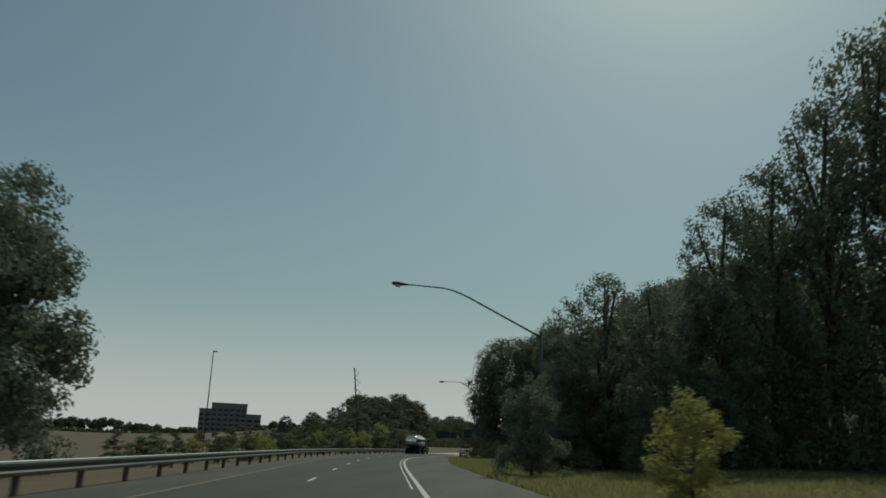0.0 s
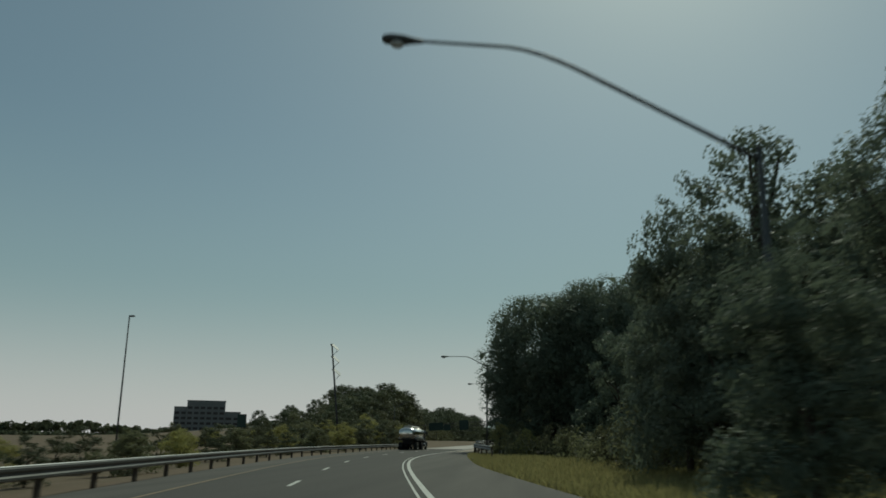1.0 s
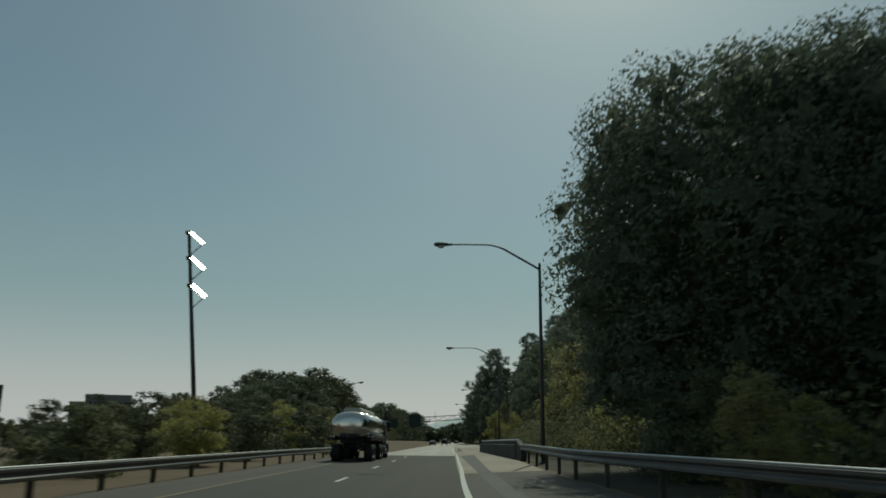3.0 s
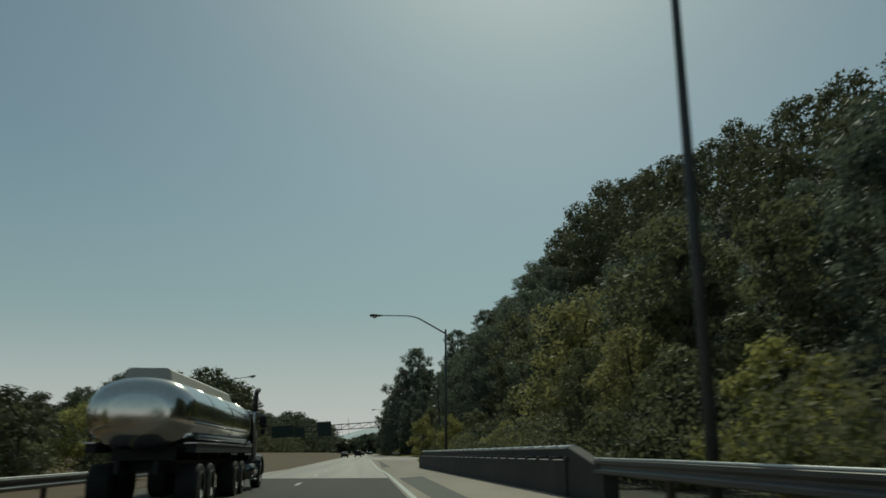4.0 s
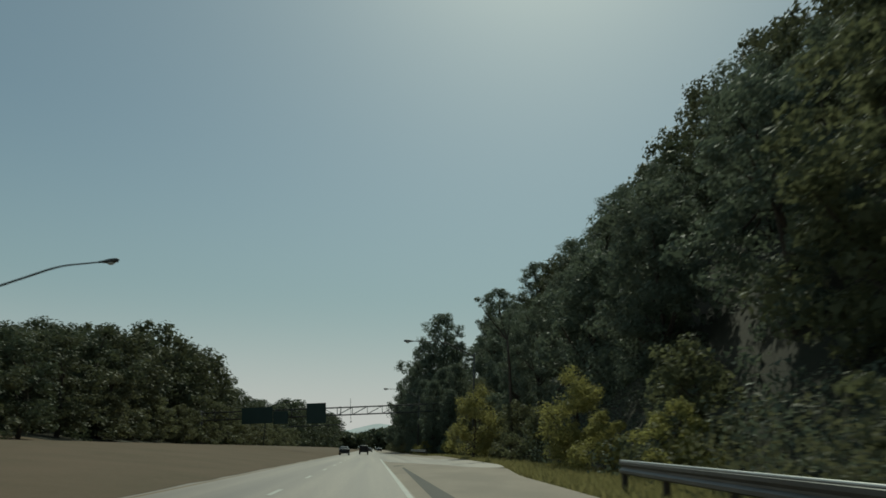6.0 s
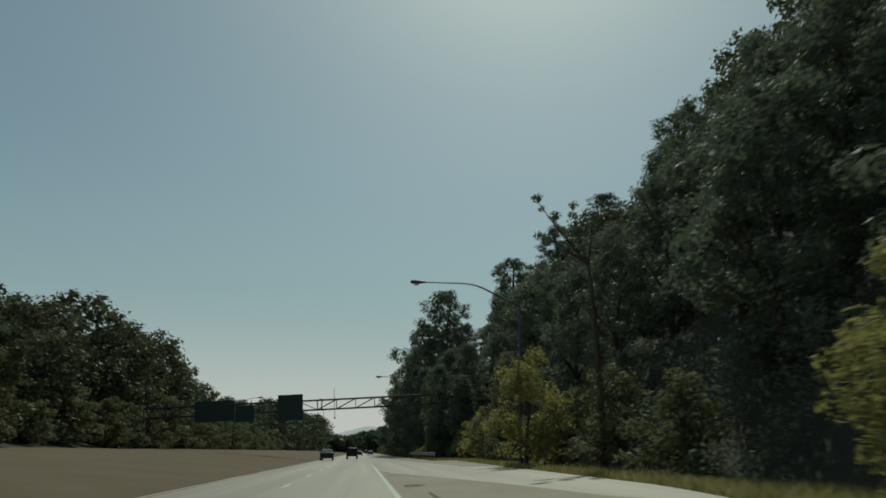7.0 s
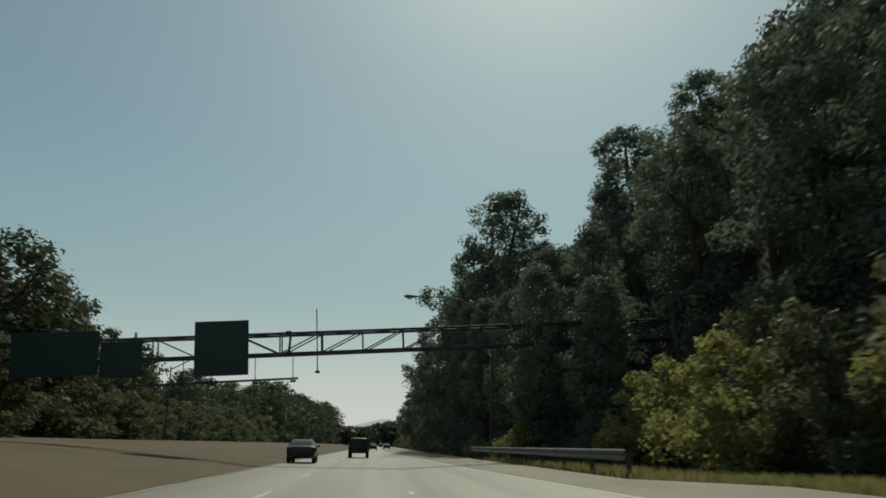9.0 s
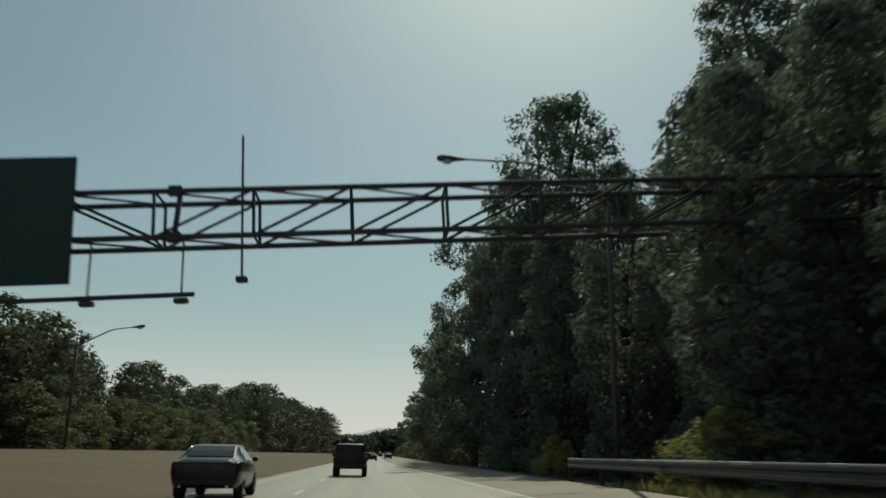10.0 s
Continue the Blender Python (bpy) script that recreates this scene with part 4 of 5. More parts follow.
M_PARAPET = surface("shaded_concrete", (0.04, 0.039, 0.036), (0.06, 0.058, 0.053), (0.03, 0.03, 0.028), 0.85, 0, 0.7, 16, 0.3)
make_bridge_rail()


# ---------------------------------------------------------------- vehicles
def paint(name, colour, rough=0.3, metal=0.0, coat=0.6, spec=0.5):
    m, nt, p = shader(name)
    v = coords(nt)
    nt.links.new(mixed(nt, noise_fac(nt, v, 3.0), colour, tuple(c * 1.25 + 0.004 for c in colour)), p.inputs["Base Color"])
    p.inputs["Roughness"].default_value, p.inputs["Metallic"].default_value = rough, metal
    p.inputs["Specular IOR Level"].default_value = spec
    p.inputs["Coat Weight"].default_value, p.inputs["Coat Roughness"].default_value = coat, 0.08
    return m


M_BLACK = paint("black_paint", (0.012, 0.012, 0.014), 0.35, 0.0, 0.2, 0.35)
M_CARGREY = paint("black_grey_paint", (0.008, 0.0085, 0.01), 0.3, 0.0, 0.15, 0.28)
M_SUVPAINT = paint("dark_maroon_paint", (0.011, 0.008, 0.008), 0.4, 0.0, 0.08, 0.25)
M_CHROME = surface("chrome", (0.62, 0.62, 0.62), (0.55, 0.55, 0.55), (0.5, 0.5, 0.5), 0.12, 1.0, 2, 20, 0)
M_TANK = surface("polished_aluminium", (0.7, 0.68, 0.64), (0.64, 0.62, 0.58), (0.58, 0.57, 0.53), 0.15, 1.0, 0.6, 7, 0.012)
M_MUFFLER = surface("dull_chrome", (0.5, 0.5, 0.5), (0.42, 0.42, 0.42), (0.34, 0.33, 0.32), 0.26, 1.0, 2, 12, 0.03)
M_RIM = surface("dull_wheel_steel", (0.02, 0.02, 0.02), (0.035, 0.035, 0.035), (0.015, 0.015, 0.015), 0.45, 0.7, 3, 20, 0.1)
M_SOOT = surface("sooty_chrome", (0.220, 0.220, 0.220), (0.132, 0.132, 0.132), (0.308, 0.308, 0.308), 0.2, 1.0, 2, 12, 0.05)
M_LENSCLEAR = surface("dull_lens", (0.380, 0.361, 0.323), (0.285, 0.266, 0.247), (0.475, 0.456, 0.418), 0.4, 0, 3, 20, 0)
M_CREAM = surface("cream_enamel", (0.55, 0.52, 0.46), (0.5, 0.47, 0.42), (0.45, 0.43, 0.38), 0.45, 0, 1, 9, 0.05)
M_RUBBER = surface("tyre_rubber", (0.02, 0.02, 0.02), (0.028, 0.027, 0.026), (0.035, 0.033, 0.03), 0.85, 0, 3, 30, 0.2)
M_WINDOW = paint("dark_window_glass", (0.008, 0.01, 0.012), 0.14, 0.0, 0.0, 0.24)
M_REDLENS = paint("red_lens", (0.014, 0.004, 0.004), 0.25, 0, 0.1)
M_BLACKPLASTIC = surface("black_plastic", (0.018, 0.018, 0.019), (0.025, 0.025, 0.025), (0.03, 0.03, 0.03), 0.6, 0, 2, 40, 0.1)


def wheel(parent, x, y, r, w, side):
    """A tyre with its rim on the side's face (side: +1 or -1)."""
    bm = bmesh.new()
    secs = []
    for o, rr in ((-0.5, 0.8), (-0.5, 0.95), (-0.38, 1.0), (0.38, 1.0), (0.5, 0.95), (0.5, 0.8)):
        secs.append([(x + o * w, y + math.cos(t) * r * rr, r + math.sin(t) * r * rr) for t in (2 * math.pi * j / 28 for j in range(28))])
    loft(bm, secs)
    tyre = part("wheel", bm, M_RUBBER, parent, smooth=False)
    bm = bmesh.new()
    secs = []
    for o, rr in ((0.5, 0.66), (0.52, 0.62), (0.44, 0.5), (0.4, 0.22), (0.5, 0.18), (0.5, 0.02)):
        secs.append([(x + side * (o * w + 0.004), y + math.cos(t) * r * rr, r + math.sin(t) * r * rr) for t in (2 * math.pi * j / 28 for j in range(28))])
    loft(bm, secs)
    part("rim", bm, M_RIM, tyre, smooth=True)


def ellipse(y, hw, hh, cz, n=40, power=2.3):
    out = []
    for j in range(n):
        t = 2 * math.pi * j / n
        c, s = math.cos(t), math.sin(t)
        out.append((math.copysign(abs(c) ** (2 / power), c) * hw, y, cz + math.copysign(abs(s) ** (2 / power), s) * hh))
    return out


def make_tanker(m):
    k = empty("tanker_truck", m, "polished aluminium fuel tanker truck with a dark cab", "truck")
    bm = bmesh.new()
    secs = []
    for y, q in ((-9.3, 0.5), (-9.22, 0.8), (-9.0, 0.97), (-8.8, 1.0), (-4.4, 1.0), (0.05, 1.0), (0.25, 0.985), (0.41, 0.93), (0.51, 0.84), (0.57, 0.68), (0.6, 0.45)):
        secs.append(ellipse(y, 1.2 * q, 0.82 * q, 2.1))
    loft(bm, secs)
    tank = part("tank", bm, M_TANK, k, "mirror-polished aluminium tank", True)
    for y in (-6.6, -3.6, -0.1):
        bm = bmesh.new()
        loft(bm, [ellipse(y - 0.035, 1.203, 0.823, 2.1), ellipse(y - 0.02, 1.212, 0.832, 2.1), ellipse(y + 0.02, 1.212, 0.832, 2.1), ellipse(y + 0.035, 1.203, 0.823, 2.1)], False)
        part("weld_band", bm, M_TANK, tank, smooth=True)
    bm = bmesh.new()
    loft(bm, [[(-0.55, y, 2.82), (0.55, y, 2.82), (0.5, y, z), (0.42, y, z + 0.06), (-0.42, y, z + 0.06), (-0.5, y, z)] for y, z in ((-8.6, 3.09), (-0.3, 3.09), (0.0, 2.93))])
    part("top_housing", bm, M_CREAM, k, "cream spill housing along the tank's top")
    for s in (-1, 1):
        bm = bmesh.new()
        tube(bm, [(s * 1.2, -8.8, 1.9), (s * 1.17, -0.45, 1.86), (s * 1.14, -0.2, 1.8), (s * 1.1, -0.18, 1.66)], 0.03, 8)
        part("side_pipe", bm, M_CHROME, k, smooth=True)
        bm = bmesh.new()
        tube(bm, [(s * 1.12, -8.2, 1.6), (s * 1.12, -0.75, 1.6)], 0.06, 10)
        tube(bm, [(s * 1.12, -0.82, 1.6), (s * 1.12, -0.7, 1.6)], 0.08, 10)
        part("hose_tube", bm, M_STEEL, k, smooth=True)
        bm = bmesh.new()
        box(bm, min(s * 0.95, s * 1.24), max(s * 0.95, s * 1.24), -8.8, 0.45, 1.43, 1.475, 0.012)
        part("side_rail", bm, M_CHROME, k, "bright polished side rail")
        bm = bmesh.new()
        box(bm, min(s * 0.98, s * 1.22), max(s * 0.98, s * 1.22), -8.7, 0.4, 1.24, 1.425, 0.01)
        part("side_skirt", bm, M_BLACKPLASTIC, k)
        bm = bmesh.new()
        box(bm, min(s * 1.222, s * 1.236), max(s * 1.222, s * 1.236), -1.1, 0.3, 1.17, 1.22, 0.004)
        part("light_strip", bm, M_LENSCLEAR, k)
        for i in range(4):
            bm = bmesh.new()
            tube(bm, [(s * 1.22, -3.7 + 0.3 * i, 1.2), (s * 1.245, -3.7 + 0.3 * i, 1.2)], 0.03, 10)
            part("marker_light", bm, M_LENSCLEAR, k)
        bm = bmesh.new()
        tube(bm, [(s * 1.1, 0.3, 1.55), (s * 1.1, 0.5, 1.52)], [0.07, 0.11], 12)
        part("rail_cap", bm, M_CHROME, k, smooth=True)
    bm = bmesh.new()
    for x in (-0.42, 0.42):
        box(bm, x - 0.05, x + 0.05, -9.0, 3.9, 0.78, 1.06)
    for y in range(-8, 4, 2):
        box(bm, -0.37, 0.37, y - 0.06, y + 0.06, 0.82, 1.02)
    part("chassis", bm, M_BLACKPLASTIC, k)
    for y in (-8.4, -5.6, -2.8, -0.5):
        bm = bmesh.new()
        box(bm, -0.7, 0.7, y - 0.1, y + 0.1, 1.06, 1.42, 0.02)
        part("saddle", bm, M_BLACKPLASTIC, k)
    for s in (-1, 1):
        for y in (-7.9, -6.6, -2.6, -1.3):
            wheel(k, s * 0.98, y, 0.5, 0.5, s)
        wheel(k, s * 1.05, 3.25, 0.52, 0.32, s)
        bm = bmesh.new()
        secs = []
        for i in range(9):
            t = math.pi * (0.0 + i / 8)
            secs.append([(s * 0.82, 3.25 - math.cos(t) * 0.66, 0.5 + math.sin(t) * 0.64), (s * 1.24, 3.25 - math.cos(t) * 0.66, 0.5 + math.sin(t) * 0.62), (s * 1.25, 3.25 - math.cos(t) * 0.7, 0.5 + math.sin(t) * 0.67), (s * 0.82, 3.25 - math.cos(t) * 0.7, 0.5 + math.sin(t) * 0.7)])
        loft(bm, secs)
        part("fender", bm, M_BLACK, k, smooth=False)
        bm = bmesh.new()
        tube(bm, [(s * 0.98, 0.55, 0.62), (s * 0.98, 2.1, 0.62)], 0.27, 20)
        part("fuel_tank", bm, M_SOOT, k, "dull chrome fuel tank", True)
        bm = bmesh.new()
        for z in (0.34, 0.62):
            box(bm, min(s * 1.1, s * 1.3), max(s * 1.1, s * 1.3), 1.0, 1.7, z, z + 0.04)
        part("step", bm, M_STEEL, k)
        # exhaust stack
        bm = bmesh.new()
        tube(bm, [(s * 0.9, 0.5, 0.85), (s * 1.12, 0.75, 0.95), (s * 1.2, 0.92, 1.15), (s * 1.2, 0.95, 1.5)], 0.075, 12)
        part("exhaust_elbow", bm, M_BLACKPLASTIC, k, smooth=True)
        bm = bmesh.new()
        tube(bm, [(s * 1.2, 0.95, 1.0), (s * 1.2, 0.95, 2.58), (s * 1.2, 0.95, 2.62)], [0.105, 0.105, 0.09], 18)
        part("muffler", bm, M_MUFFLER, k, "tall dull chrome exhaust tube", True)
        bm = bmesh.new()
        tube(bm, [(s * 1.2, 0.95, 2.6), (s * 1.2, 0.95, 3.16), (s * 1.205, 0.98, 3.24), (s * 1.22, 1.05, 3.32), (s * 1.24, 1.16, 3.37), (s * 1.25, 1.24, 3.39)], [0.085, 0.085, 0.085, 0.085, 0.083, 0.08], 16)
        part("exhaust_stack", bm, M_BLACKPLASTIC, k, "dark curved exhaust stack", True)
        bm = bmesh.new()
        tube(bm, [(s * 0.95, 0.8, 2.6), (s * 1.34, 1.0, 2.6)], 0.025, 6)
        part("stack_bracket", bm, M_STEEL, k)
        # mirrors
        bm = bmesh.new()
        box(bm, min(s * 1.25, s * 1.48), max(s * 1.25, s * 1.48), 2.0, 2.14, 2.1, 2.54, 0.05)
        box(bm, min(s * 1.26, s * 1.44), max(s * 1.26, s * 1.44), 2.0, 2.13, 1.88, 2.08, 0.06)
        mirror = part("side_mirror", bm, M_BLACKPLASTIC, k, "large black towing mirror")
        bm = bmesh.new()
        tube(bm, [(s * 1.04, 2.05, 2.55), (s * 1.38, 2.06, 2.56), (s * 1.38, 2.06, 2.52)], 0.018, 6)
        tube(bm, [(s * 1.22, 2.06, 2.55), (s * 1.22, 2.06, 1.86), (s * 1.08, 2.05, 1.86)], 0.018, 6)
        part("mirror_arm", bm, M_CHROME, mirror)
    bm = bmesh.new()
    loft(bm, [[(-1.08, y, 0.95), (1.08, y, 0.95), (1.1, y, 1.7), (w, y, z - 0.12), (w - 0.14, y, z), (-w + 0.14, y, z), (-w, y, z - 0.12), (-1.1, y, 1.7)] for y, z, w in ((0.78, 2.5, 1.0), (0.86, 2.66, 1.04), (1.7, 2.72, 1.04), (2.05, 2.62, 1.0), (2.42, 1.95, 1.0))])
    cab = part("cab", bm, M_BLACK, k, "dark painted cab")
    for s in (-1, 1):
        bm = bmesh.new()
        vs = [bm.verts.new(p) for p in ((s * 1.105, 1.15, 1.82), (s * 1.105, 2.1, 1.82), (s * 1.06, 1.98, 2.42), (s * 1.06, 1.15, 2.42))]
        vs += [bm.verts.new(v.co + Vector((s * 0.012, 0, 0))) for v in vs]
        for q in ((0, 1, 2, 3), (4, 5, 6, 7), (0, 1, 5, 4), (1, 2, 6, 5), (2, 3, 7, 6), (3, 0, 4, 7)):
            bm.faces.new([vs[i] for i in q])
        part("side_window", bm, M_WINDOW, cab)
    bm = bmesh.new()
    box(bm, -0.75, 0.75, 0.74, 0.776, 1.85, 2.35, 0.01)
    part("rear_window", bm, M_WINDOW, cab)
    bm = bmesh.new()
    loft(bm, [[(-w, y, 0.75), (w, y, 0.75), (w, y, z - 0.2), (w - 0.2, y, z), (-w + 0.2, y, z), (-w, y, z - 0.2)] for y, z, w in ((2.4, 1.92, 0.95), (3.3, 1.78, 0.82), (4.1, 1.62, 0.72), (4.25, 1.5, 0.66))])
    part("hood", bm, M_BLACK, k, smooth=False)
    bm = bmesh.new()
    box(bm, -1.2, 1.2, 4.25, 4.4, 0.45, 0.8, 0.04)
    part("bumper", bm, M_CHROME, k)


def car_body(bm, rows):
    """Rows of (y, half width low, half width belt, floor, belt, roof half width, roof height)."""
    secs = []
    for y, wl, wb, zf, zb, wr, zr in rows:
        half = [(wl * 0.9, zf), (wl, zf + 0.12), (wb, (zf + zb) * 0.5 + 0.05), (wb * 0.985, zb - 0.05), (wb * 0.95, zb), (wr, zr - 0.06), (wr * 0.88, zr)]
        secs.append([(x, y, z) for x, z in half] + [(-x, y, z) for x, z in half[::-1]])
    return loft(bm, secs)


def glass_strip(bm, pts, thick=0.012):
    """A pane through four corners, pushed out a little."""
    a, b, c, d = [Vector(p) for p in pts]
    n = (b - a).cross(d - a).normalized() * thick
    vs = [bm.verts.new(p) for p in (a, b, c, d)] + [bm.verts.new(p + n) for p in (a, b, c, d)]
    for q in ((3, 2, 1, 0), (4, 5, 6, 7), (0, 1, 5, 4), (1, 2, 6, 5), (2, 3, 7, 6), (3, 0, 4, 7)):
        bm.faces.new([vs[i] for i in q])


def make_sedan(m):
    k = empty("sedan", m, "dark grey four-door sedan with a low roof", "car")
    bm = bmesh.new()
    car_body(bm, ((0.0, 0.74, 0.8, 0.42, 0.92, 0.66, 0.98), (0.05, 0.82, 0.88, 0.36, 0.98, 0.7, 1.04), (0.35, 0.88, 0.92, 0.31, 1.02, 0.7, 1.075), (0.62, 0.89, 0.93, 0.3, 1.02, 0.72, 1.11), (1.0, 0.9, 0.935, 0.29, 1.01, 0.67, 1.27), (1.4, 0.9, 0.935, 0.27, 1.0, 0.64, 1.41), (1.95, 0.89, 0.93, 0.26, 0.98, 0.62, 1.46), (2.5, 0.87, 0.9, 0.25, 0.96, 0.61, 1.42), (3.3, 0.84, 0.86, 0.25, 0.93, 0.64, 1.02), (4.0, 0.78, 0.82, 0.22, 0.86, 0.62, 0.93), (4.4, 0.66, 0.72, 0.28, 0.74, 0.5, 0.8), (4.55, 0.5, 0.56, 0.36, 0.64, 0.42, 0.68)))
    bmesh.ops.bevel(bm, geom=list(bm.edges), offset=0.035, segments=2, affect="EDGES", profile=0.5, clamp_overlap=True)
    body = part("body", bm, M_CARGREY, k, smooth=True)
    bm = bmesh.new()
    glass_strip(bm, ((-0.64, 0.66, 1.13), (0.64, 0.66, 1.13), (0.6, 1.0, 1.275), (-0.6, 1.0, 1.275)))
    glass_strip(bm, ((-0.6, 1.0, 1.275), (0.6, 1.0, 1.275), (0.55, 1.36, 1.4), (-0.55, 1.36, 1.4)))
    part("rear_window", bm, M_WINDOW, body)
    for s in (-1, 1):
        bm = bmesh.new()
        p = ((s * 0.885, 1.15, 1.02), (s * 0.85, 3.0, 0.98), (s * 0.62, 2.5, 1.36), (s * 0.645, 1.5, 1.38))
        glass_strip(bm, p if s > 0 else p[::-1])
        part("side_window", bm, M_WINDOW, body)
        bm = bmesh.new()
        tube(bm, [(s * 0.895, 1.0, 1.03), (s * 0.76, 1.2, 1.22), (s * 0.655, 1.45, 1.385), (s * 0.635, 1.95, 1.42), (s * 0.62, 2.5, 1.375)], 0.016, 6)
        part("window_trim", bm, M_CHROME, body, "bright chrome window trim", True)
        bm = bmesh.new()
        box(bm, min(s * 0.56, s * 0.82), max(s * 0.56, s * 0.82), -0.015, 0.03, 0.82, 0.91, 0.02)
        part("tail_light", bm, M_REDLENS, k)
        bm = bmesh.new()
        box(bm, min(s * 0.88, s * 1.04), max(s * 0.88, s * 1.04), 2.6, 2.72, 0.99, 1.12, 0.03)
        part("side_mirror", bm, M_CARGREY, k)
        wheel(k, s * 0.79, 1.0, 0.34, 0.24, s)
        wheel(k, s * 0.74, 3.75, 0.34, 0.24, s)
        bm = bmesh.new()
        tube(bm, [(s * 0.6, -0.04, 0.37), (s * 0.6, 0.2, 0.37)], 0.04, 10)
        part("tailpipe", bm, M_CHROME, k)
    bm = bmesh.new()
    box(bm, -0.74, 0.74, -0.03, 0.0, 0.99, 1.01, 0.006)
    part("boot_trim", bm, M_CHROME, k)
    bm = bmesh.new()
    box(bm, -0.8, 0.8, -0.05, 0.1, 0.4, 0.54, 0.03)
    part("rear_bumper", bm, M_BLACKPLASTIC, k)
    bm = bmesh.new()
    box(bm, -0.155, 0.155, -0.012, 0.0, 0.68, 0.83, 0.004)
    part("number_plate", bm, M_BLACK, k)
    return k


def make_suv(m):
    k = empty("suv", m, "boxy dark sport utility vehicle", "car")
    bm = bmesh.new()
    car_body(bm, ((0.0, 0.82, 0.86, 0.55, 1.05, 0.7, 1.66), (0.05, 0.86, 0.92, 0.5, 1.1, 0.74, 1.74), (0.4, 0.88, 0.93, 0.42, 1.1, 0.74, 1.8), (2.2, 0.88, 0.93, 0.4, 1.08, 0.74, 1.82), (2.7, 0.88, 0.93, 0.4, 1.08, 0.72, 1.76), (3.3, 0.88, 0.93, 0.4, 1.05, 0.76, 1.12), (4.4, 0.86, 0.9, 0.44, 0.98, 0.72, 1.06), (4.6, 0.8, 0.84, 0.5, 0.86, 0.66, 0.94)))
    bmesh.ops.bevel(bm, geom=list(bm.edges), offset=0.035, segments=2, affect="EDGES", profile=0.5, clamp_overlap=True)
    body = part("body", bm, M_SUVPAINT, k, smooth=True)
    bm = bmesh.new()
    glass_strip(bm, ((-0.66, 0.012, 1.14), (0.66, 0.012, 1.14), (0.62, 0.03, 1.6), (-0.62, 0.03, 1.6)))
    part("rear_window", bm, M_WINDOW, body)
    for s in (-1, 1):
        bm = bmesh.new()
        p = ((s * 0.9, 0.3, 1.14), (s * 0.9, 2.9, 1.12), (s * 0.76, 2.6, 1.68), (s * 0.76, 0.35, 1.7))
        glass_strip(bm, p if s > 0 else p[::-1])
        part("side_window", bm, M_WINDOW, body)
        bm = bmesh.new()
        box(bm, min(s * 0.7, s * 0.87), max(s * 0.7, s * 0.87), -0.03, 0.03, 0.95, 1.3, 0.02)
        part("tail_light", bm, M_REDLENS, k)
        bm = bmesh.new()
        box(bm, min(s * 0.93, s * 1.12), max(s * 0.93, s * 1.12), 2.72, 2.84, 1.08, 1.28, 0.03)
        part("side_mirror", bm, M_BLACKPLASTIC, k)
        bm = bmesh.new()
        tube(bm, [(s * 0.62, 0.5, 1.8), (s * 0.62, 0.55, 1.87), (s * 0.62, 2.2, 1.88), (s * 0.62, 2.25, 1.81)], 0.02, 6)
        part("roof_rail", bm, M_BLACKPLASTIC, k)
        wheel(k, s * 0.8, 0.85, 0.38, 0.26, s)
        wheel(k, s * 0.8, 3.6, 0.38, 0.26, s)
    bm = bmesh.new()
    box(bm, -0.86, 0.86, -0.1, 0.1, 0.48, 0.7, 0.04)
    part("rear_bumper", bm, M_BLACKPLASTIC, k)
    bm = bmesh.new()
    box(bm, -0.155, 0.155, -0.012, 0.0, 0.86, 1.0, 0.004)
    part("number_plate", bm, M_BLACKPLASTIC, k)


make_tanker(pose(-5.0, -1.9, 0.0))
sedan = make_sedan(pose(-4.62, 169.6, 0.0, 0, 0, 1.2))
make_suv(pose(-1.56, 193.2, 0.0))
for x, y in ((-0.7, 292.0), (2.9, 338.0)):
    tagged(copy_thing(sedan, pose(x, y, road_z(x, y) + 0.0)), "dark sedan far ahead on the road")


# ---------------------------------------------------------------- poles and signs beside the road
M_PANEL = surface("bright_sheet_metal", (0.375, 0.375, 0.370), (0.340, 0.340, 0.335), (0.300, 0.300, 0.300), 0.2, 0.95, 2, 20, 0.02)


def make_panel_pole():
    k = empty("panel_pole", pose(-14.08, -11.0, terrain(-14.08, -11.0) + 0.06, 0, -6.5, 0), "tall dark pole with three tilted metal panels", "utility pole")
    g = k.matrix_basis.translation.z
    bm = bmesh.new()
    tube(bm, [(0, 0, -0.3), (0, 0, 7), (0, 0, 14.05 - g)], [0.16, 0.13, 0.1], 12)
    part("pole", bm, M_PAINTSTEEL, k, smooth=True)
    for z in (13.95, 12.3, 10.55):
        z -= g
        bm = bmesh.new()
        vs = [(0.06, -0.36, z - 0.15), (0.86, -0.36, z - 1.01), (0.86, 0.36, z - 0.7), (0.06, 0.36, z + 0.16)]
        glass_strip(bm, vs, 0.04)
        panel = part("panel", bm, M_PANEL, k, "bright tilted metal panel")
        bm = bmesh.new()
        tube(bm, [(0.9, 0, z - 0.8), (0.05, 0, z - 1.45)], 0.03, 6)
        part("brace", bm, M_PAINTSTEEL, k)
        bm = bmesh.new()
        box(bm, -0.2, 0.12, -0.12, 0.12, z - 0.12, z + 0.1, 0.02)
        part("clamp", bm, M_PAINTSTEEL, k)


make_panel_pole()


def make_sign_back(x, y, w, z0, z1):
    k = empty("road_sign", Matrix.Translation((x, y, terrain(x, y))), "dark roadside sign on a single post", "road sign")
    bm = bmesh.new()
    box(bm, -w, w, -0.03, 0.0, z0, z1, 0.01)
    part("panel", bm, M_SIGN, k)
    bm = bmesh.new()
    tube(bm, [(0, 0.05, -0.3), (0, 0.05, z1 - 0.1)], 0.05, 8)
    part("post", bm, M_PAINTSTEEL, k)


make_sign_back(-29, -7, 0.65, 2.8, 4.6)


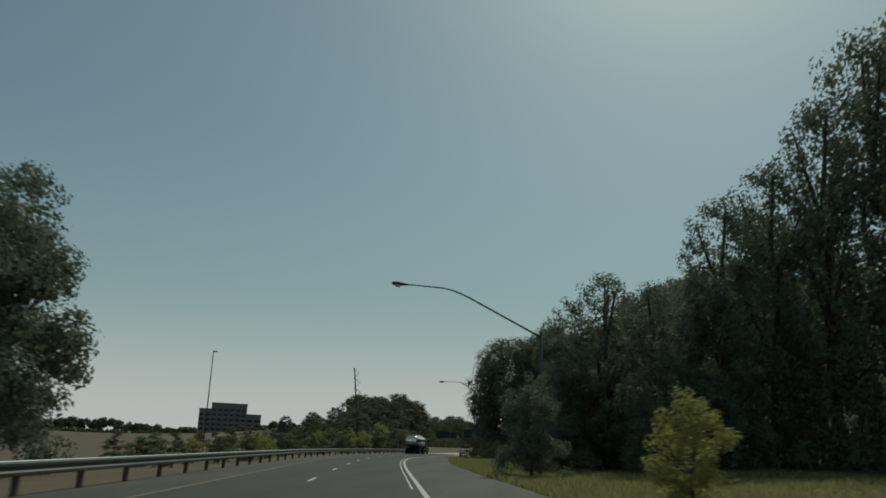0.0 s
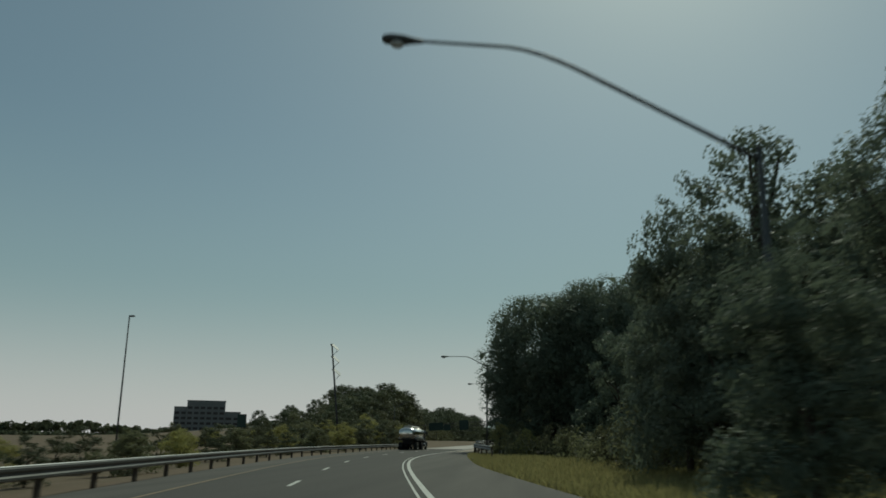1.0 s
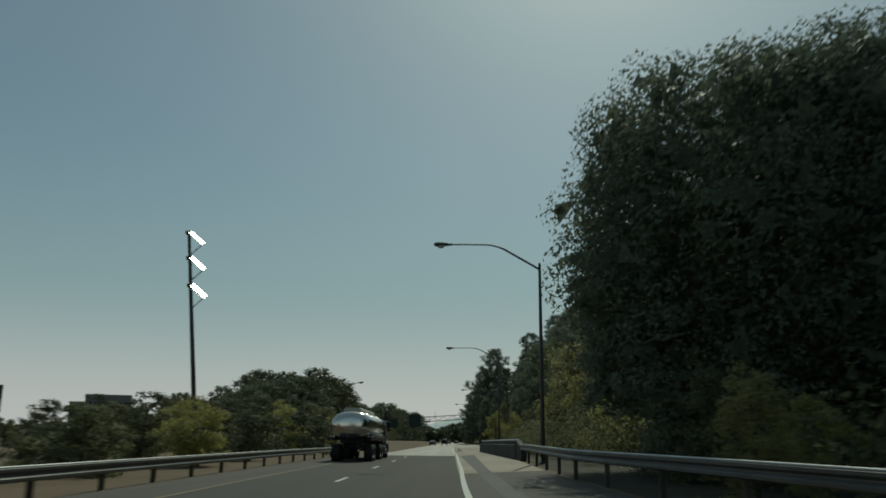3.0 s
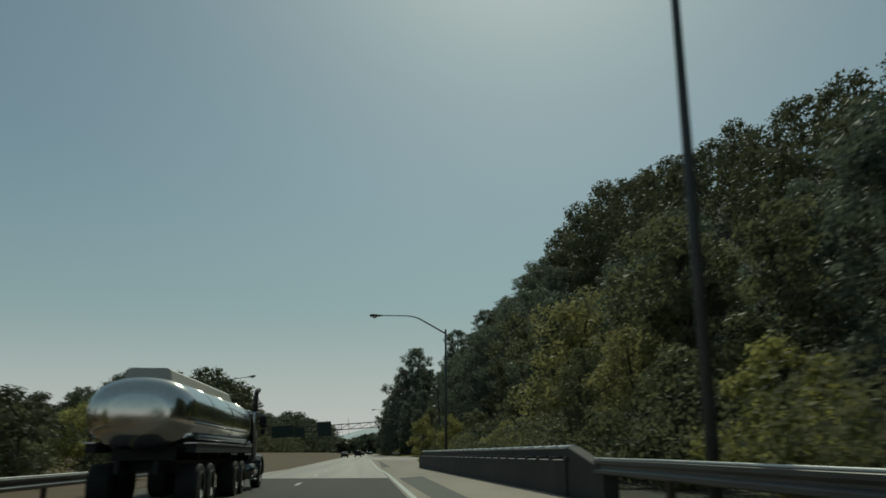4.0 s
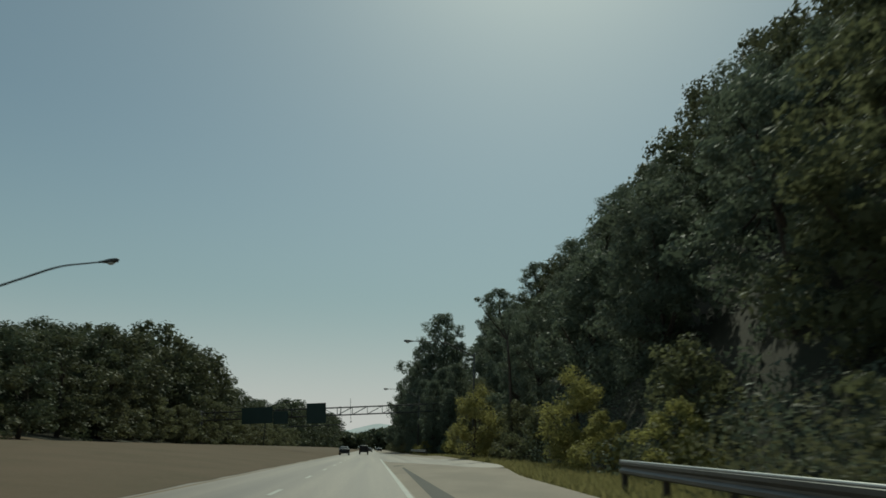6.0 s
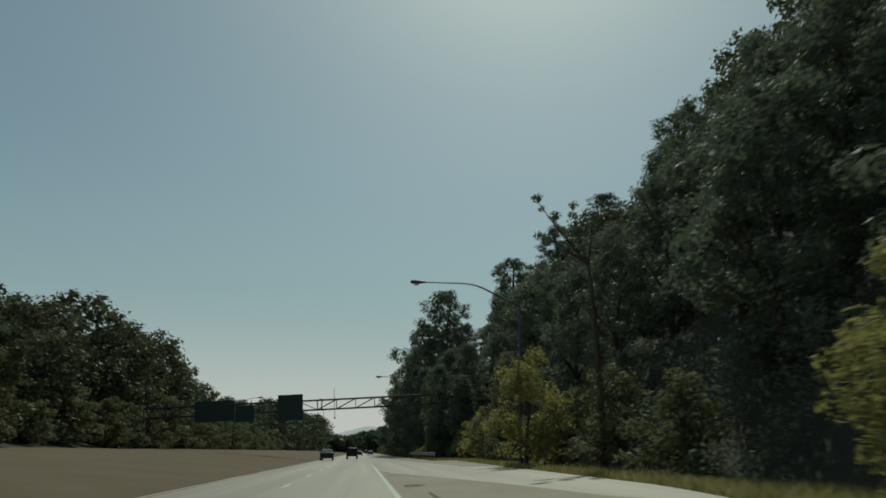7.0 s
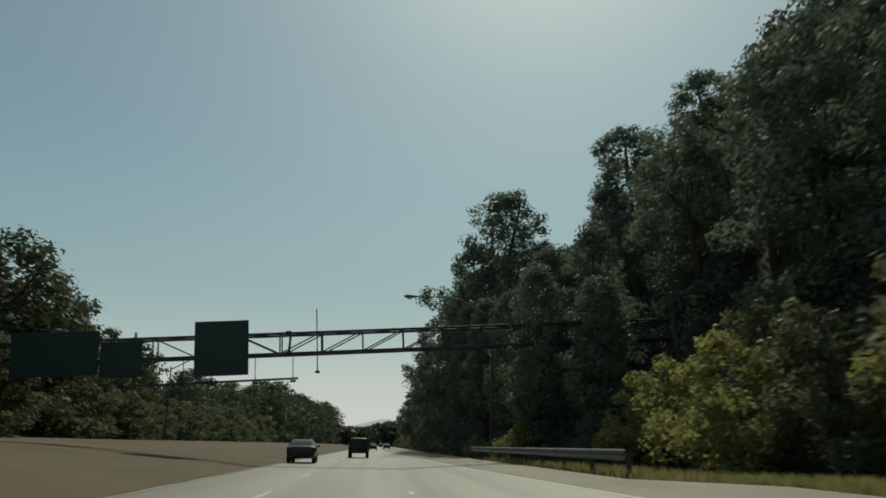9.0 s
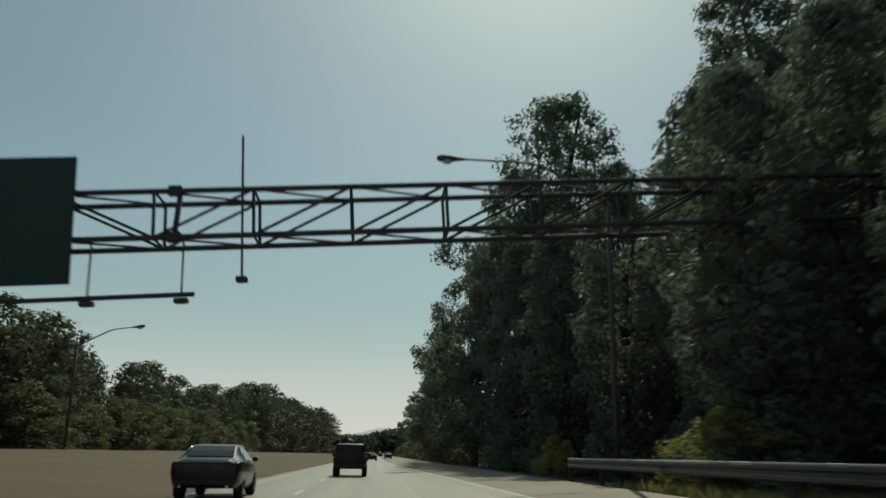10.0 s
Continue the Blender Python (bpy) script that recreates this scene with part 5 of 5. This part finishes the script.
def make_far_pole(x, y, h):
    k = empty("street_lamp", Matrix.Translation((x, y, terrain(x, y))), "thin dark lamp pole beyond the median", "street lamp")
    bm = bmesh.new()
    tube(bm, [(0, 0, -0.3), (0, 0, h)], [0.09, 0.055], 10)
    part("pole", bm, M_PAINTSTEEL, k, smooth=True)
    bm = bmesh.new()
    box(bm, 0.02, 0.5, -0.12, 0.12, h - 0.12, h + 0.02, 0.03)
    part("lamp_head", bm, M_PAINTSTEEL, k)


make_far_pole(-26, -48, 12.6)


M_LITTER = surface("white_litter", (0.6, 0.6, 0.58), (0.5, 0.5, 0.48), (0.42, 0.42, 0.4), 0.7, 0, 6, 40, 0.2)


def make_litter(x, y, size):
    """A crumpled scrap lying at the pavement's edge."""
    bm = bmesh.new()
    bmesh.ops.create_icosphere(bm, subdivisions=2, radius=size)
    for v in bm.verts:
        v.co *= 1 + 0.45 * noise.noise(v.co * 9 + Vector((x, y, 0)))
        v.co.z = max(-0.3 * size, v.co.z * 0.5)
    ob = mesh_object("litter", bm, M_LITTER)
    ob.matrix_basis = Matrix.Translation((x, y, terrain(x, y) + 0.3 * size + 0.02))
    tagged(ob, "crumpled white scrap of litter beside the road", "litter")


make_litter(6.5, -60.0, 0.16)
make_litter(8.7, 152.0, 0.15)


# ---------------------------------------------------------------- distance
M_FACADE = surface("grey_facade", (0.16, 0.17, 0.17), (0.2, 0.2, 0.2), (0.13, 0.14, 0.14), 0.6, 0, 0.05, 0.5, 0)


def make_office():
    """A stepped office block far beyond the median."""
    m = pose(-193, 394, 0, 0, 0, 20) @ Matrix.Diagonal((1.0, 0.66, 0.92, 1))
    k = empty("office_building", m, "distant stepped grey office building with window bands", "building")
    for x0, x1, y0, z1 in ((-21, -13, 2, 22), (-13, 11, 0, 26.5), (11, 21, 2, 19)):
        bm = bmesh.new()
        box(bm, x0, x1, y0, 24, -4, z1)
        wall = part("wall", bm, M_FACADE, k)
        for i in range(6):
            z = 3 + 3.6 * i
            if z + 1.8 > z1:
                break
            n = max(2, round((x1 - x0) / 4))
            for j in range(n):
                a = x0 + (x1 - x0) * (j + 0.15) / n
                b = x0 + (x1 - x0) * (j + 0.85) / n
                bm = bmesh.new()
                box(bm, a, b, y0 - 0.12, y0 + 0.05, z, z + 1.7)
                part("window", bm, M_WINDOW, wall)
        bm = bmesh.new()
        box(bm, x0 - 0.2, x1 + 0.2, y0 - 0.2, 24.2, z1, z1 + 0.6)
        part("roof", bm, M_FACADE, k)


make_office()


def build_far_woods():
    """Wooded ridges on the horizon, each one mesh of leaf clumps on rising ground."""
    rng = np.random.default_rng(21)
    for y, x0, x1, h, n in ((620, -150, -14, 15, 260), (560, -22, 34, 11, 150), (640, 16, 200, 20, 280), (900, -330, -40, 22, 380), (930, -50, 300, 24, 420), (900, -900, -330, 18, 420), (330, -160, -60, 9, 240), (330, -330, -182, 4, 200)):
        blobs = []
        for _ in range(n):
            x = rng.uniform(x0, x1)
            r = y / 620 * rng.uniform(2.2, 4.2)
            top = h * (0.75 + 0.25 * math.sin(x * 0.021 + y) + 0.1 * math.sin(x * 0.11))
            blobs.append(((x, y + rng.uniform(-12, 12), top * rng.random() ** 0.5), r))
        v, f = leaf_cloud(rng, blobs, y / 620 * 1.7, 34, inner=8)
        ob = new("far_woods", raw_mesh("far_woods", v, f, M_LEAF_SHADED))
        tagged(ob, "distant dark wooded ridge on the horizon", "woods", kind="stuff")


build_far_woods()


def build_far_ridge():
    """A ridge on the horizon, far beyond the end of the straight, with haze painted into its colour."""
    m, nt, p = shader("ridge_painted_haze")
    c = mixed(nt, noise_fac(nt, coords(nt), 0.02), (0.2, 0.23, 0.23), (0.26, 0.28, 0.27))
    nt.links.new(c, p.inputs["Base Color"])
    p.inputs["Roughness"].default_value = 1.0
    # a faint glow added on top of the pale colour, in place of hazy air
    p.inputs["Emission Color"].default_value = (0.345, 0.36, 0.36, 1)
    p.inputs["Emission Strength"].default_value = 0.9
    bm = bmesh.new()
    rows = []
    for i in range(120):
        x = -900 + 1800 * i / 119
        top = 34 + 38 * math.exp(-((x - 28) / 120) ** 2) + 5 * noise.noise(Vector((x * 0.02, 0, 3))) + 3 * noise.noise(Vector((x * 0.09, 0, 5)))
        rows.append([bm.verts.new((x, 2300, -5)), bm.verts.new((x, 2390, top * 0.7)), bm.verts.new((x, 2480, top)), bm.verts.new((x, 2800, -5))])
    for a, b in zip(rows, rows[1:]):
        for k in range(3):
            bm.faces.new((a[k], b[k], b[k + 1], a[k + 1]))
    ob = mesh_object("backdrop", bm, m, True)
    tagged(ob, "wooded ridge on the far horizon with painted haze", "hill", kind="structure")


build_far_ridge()
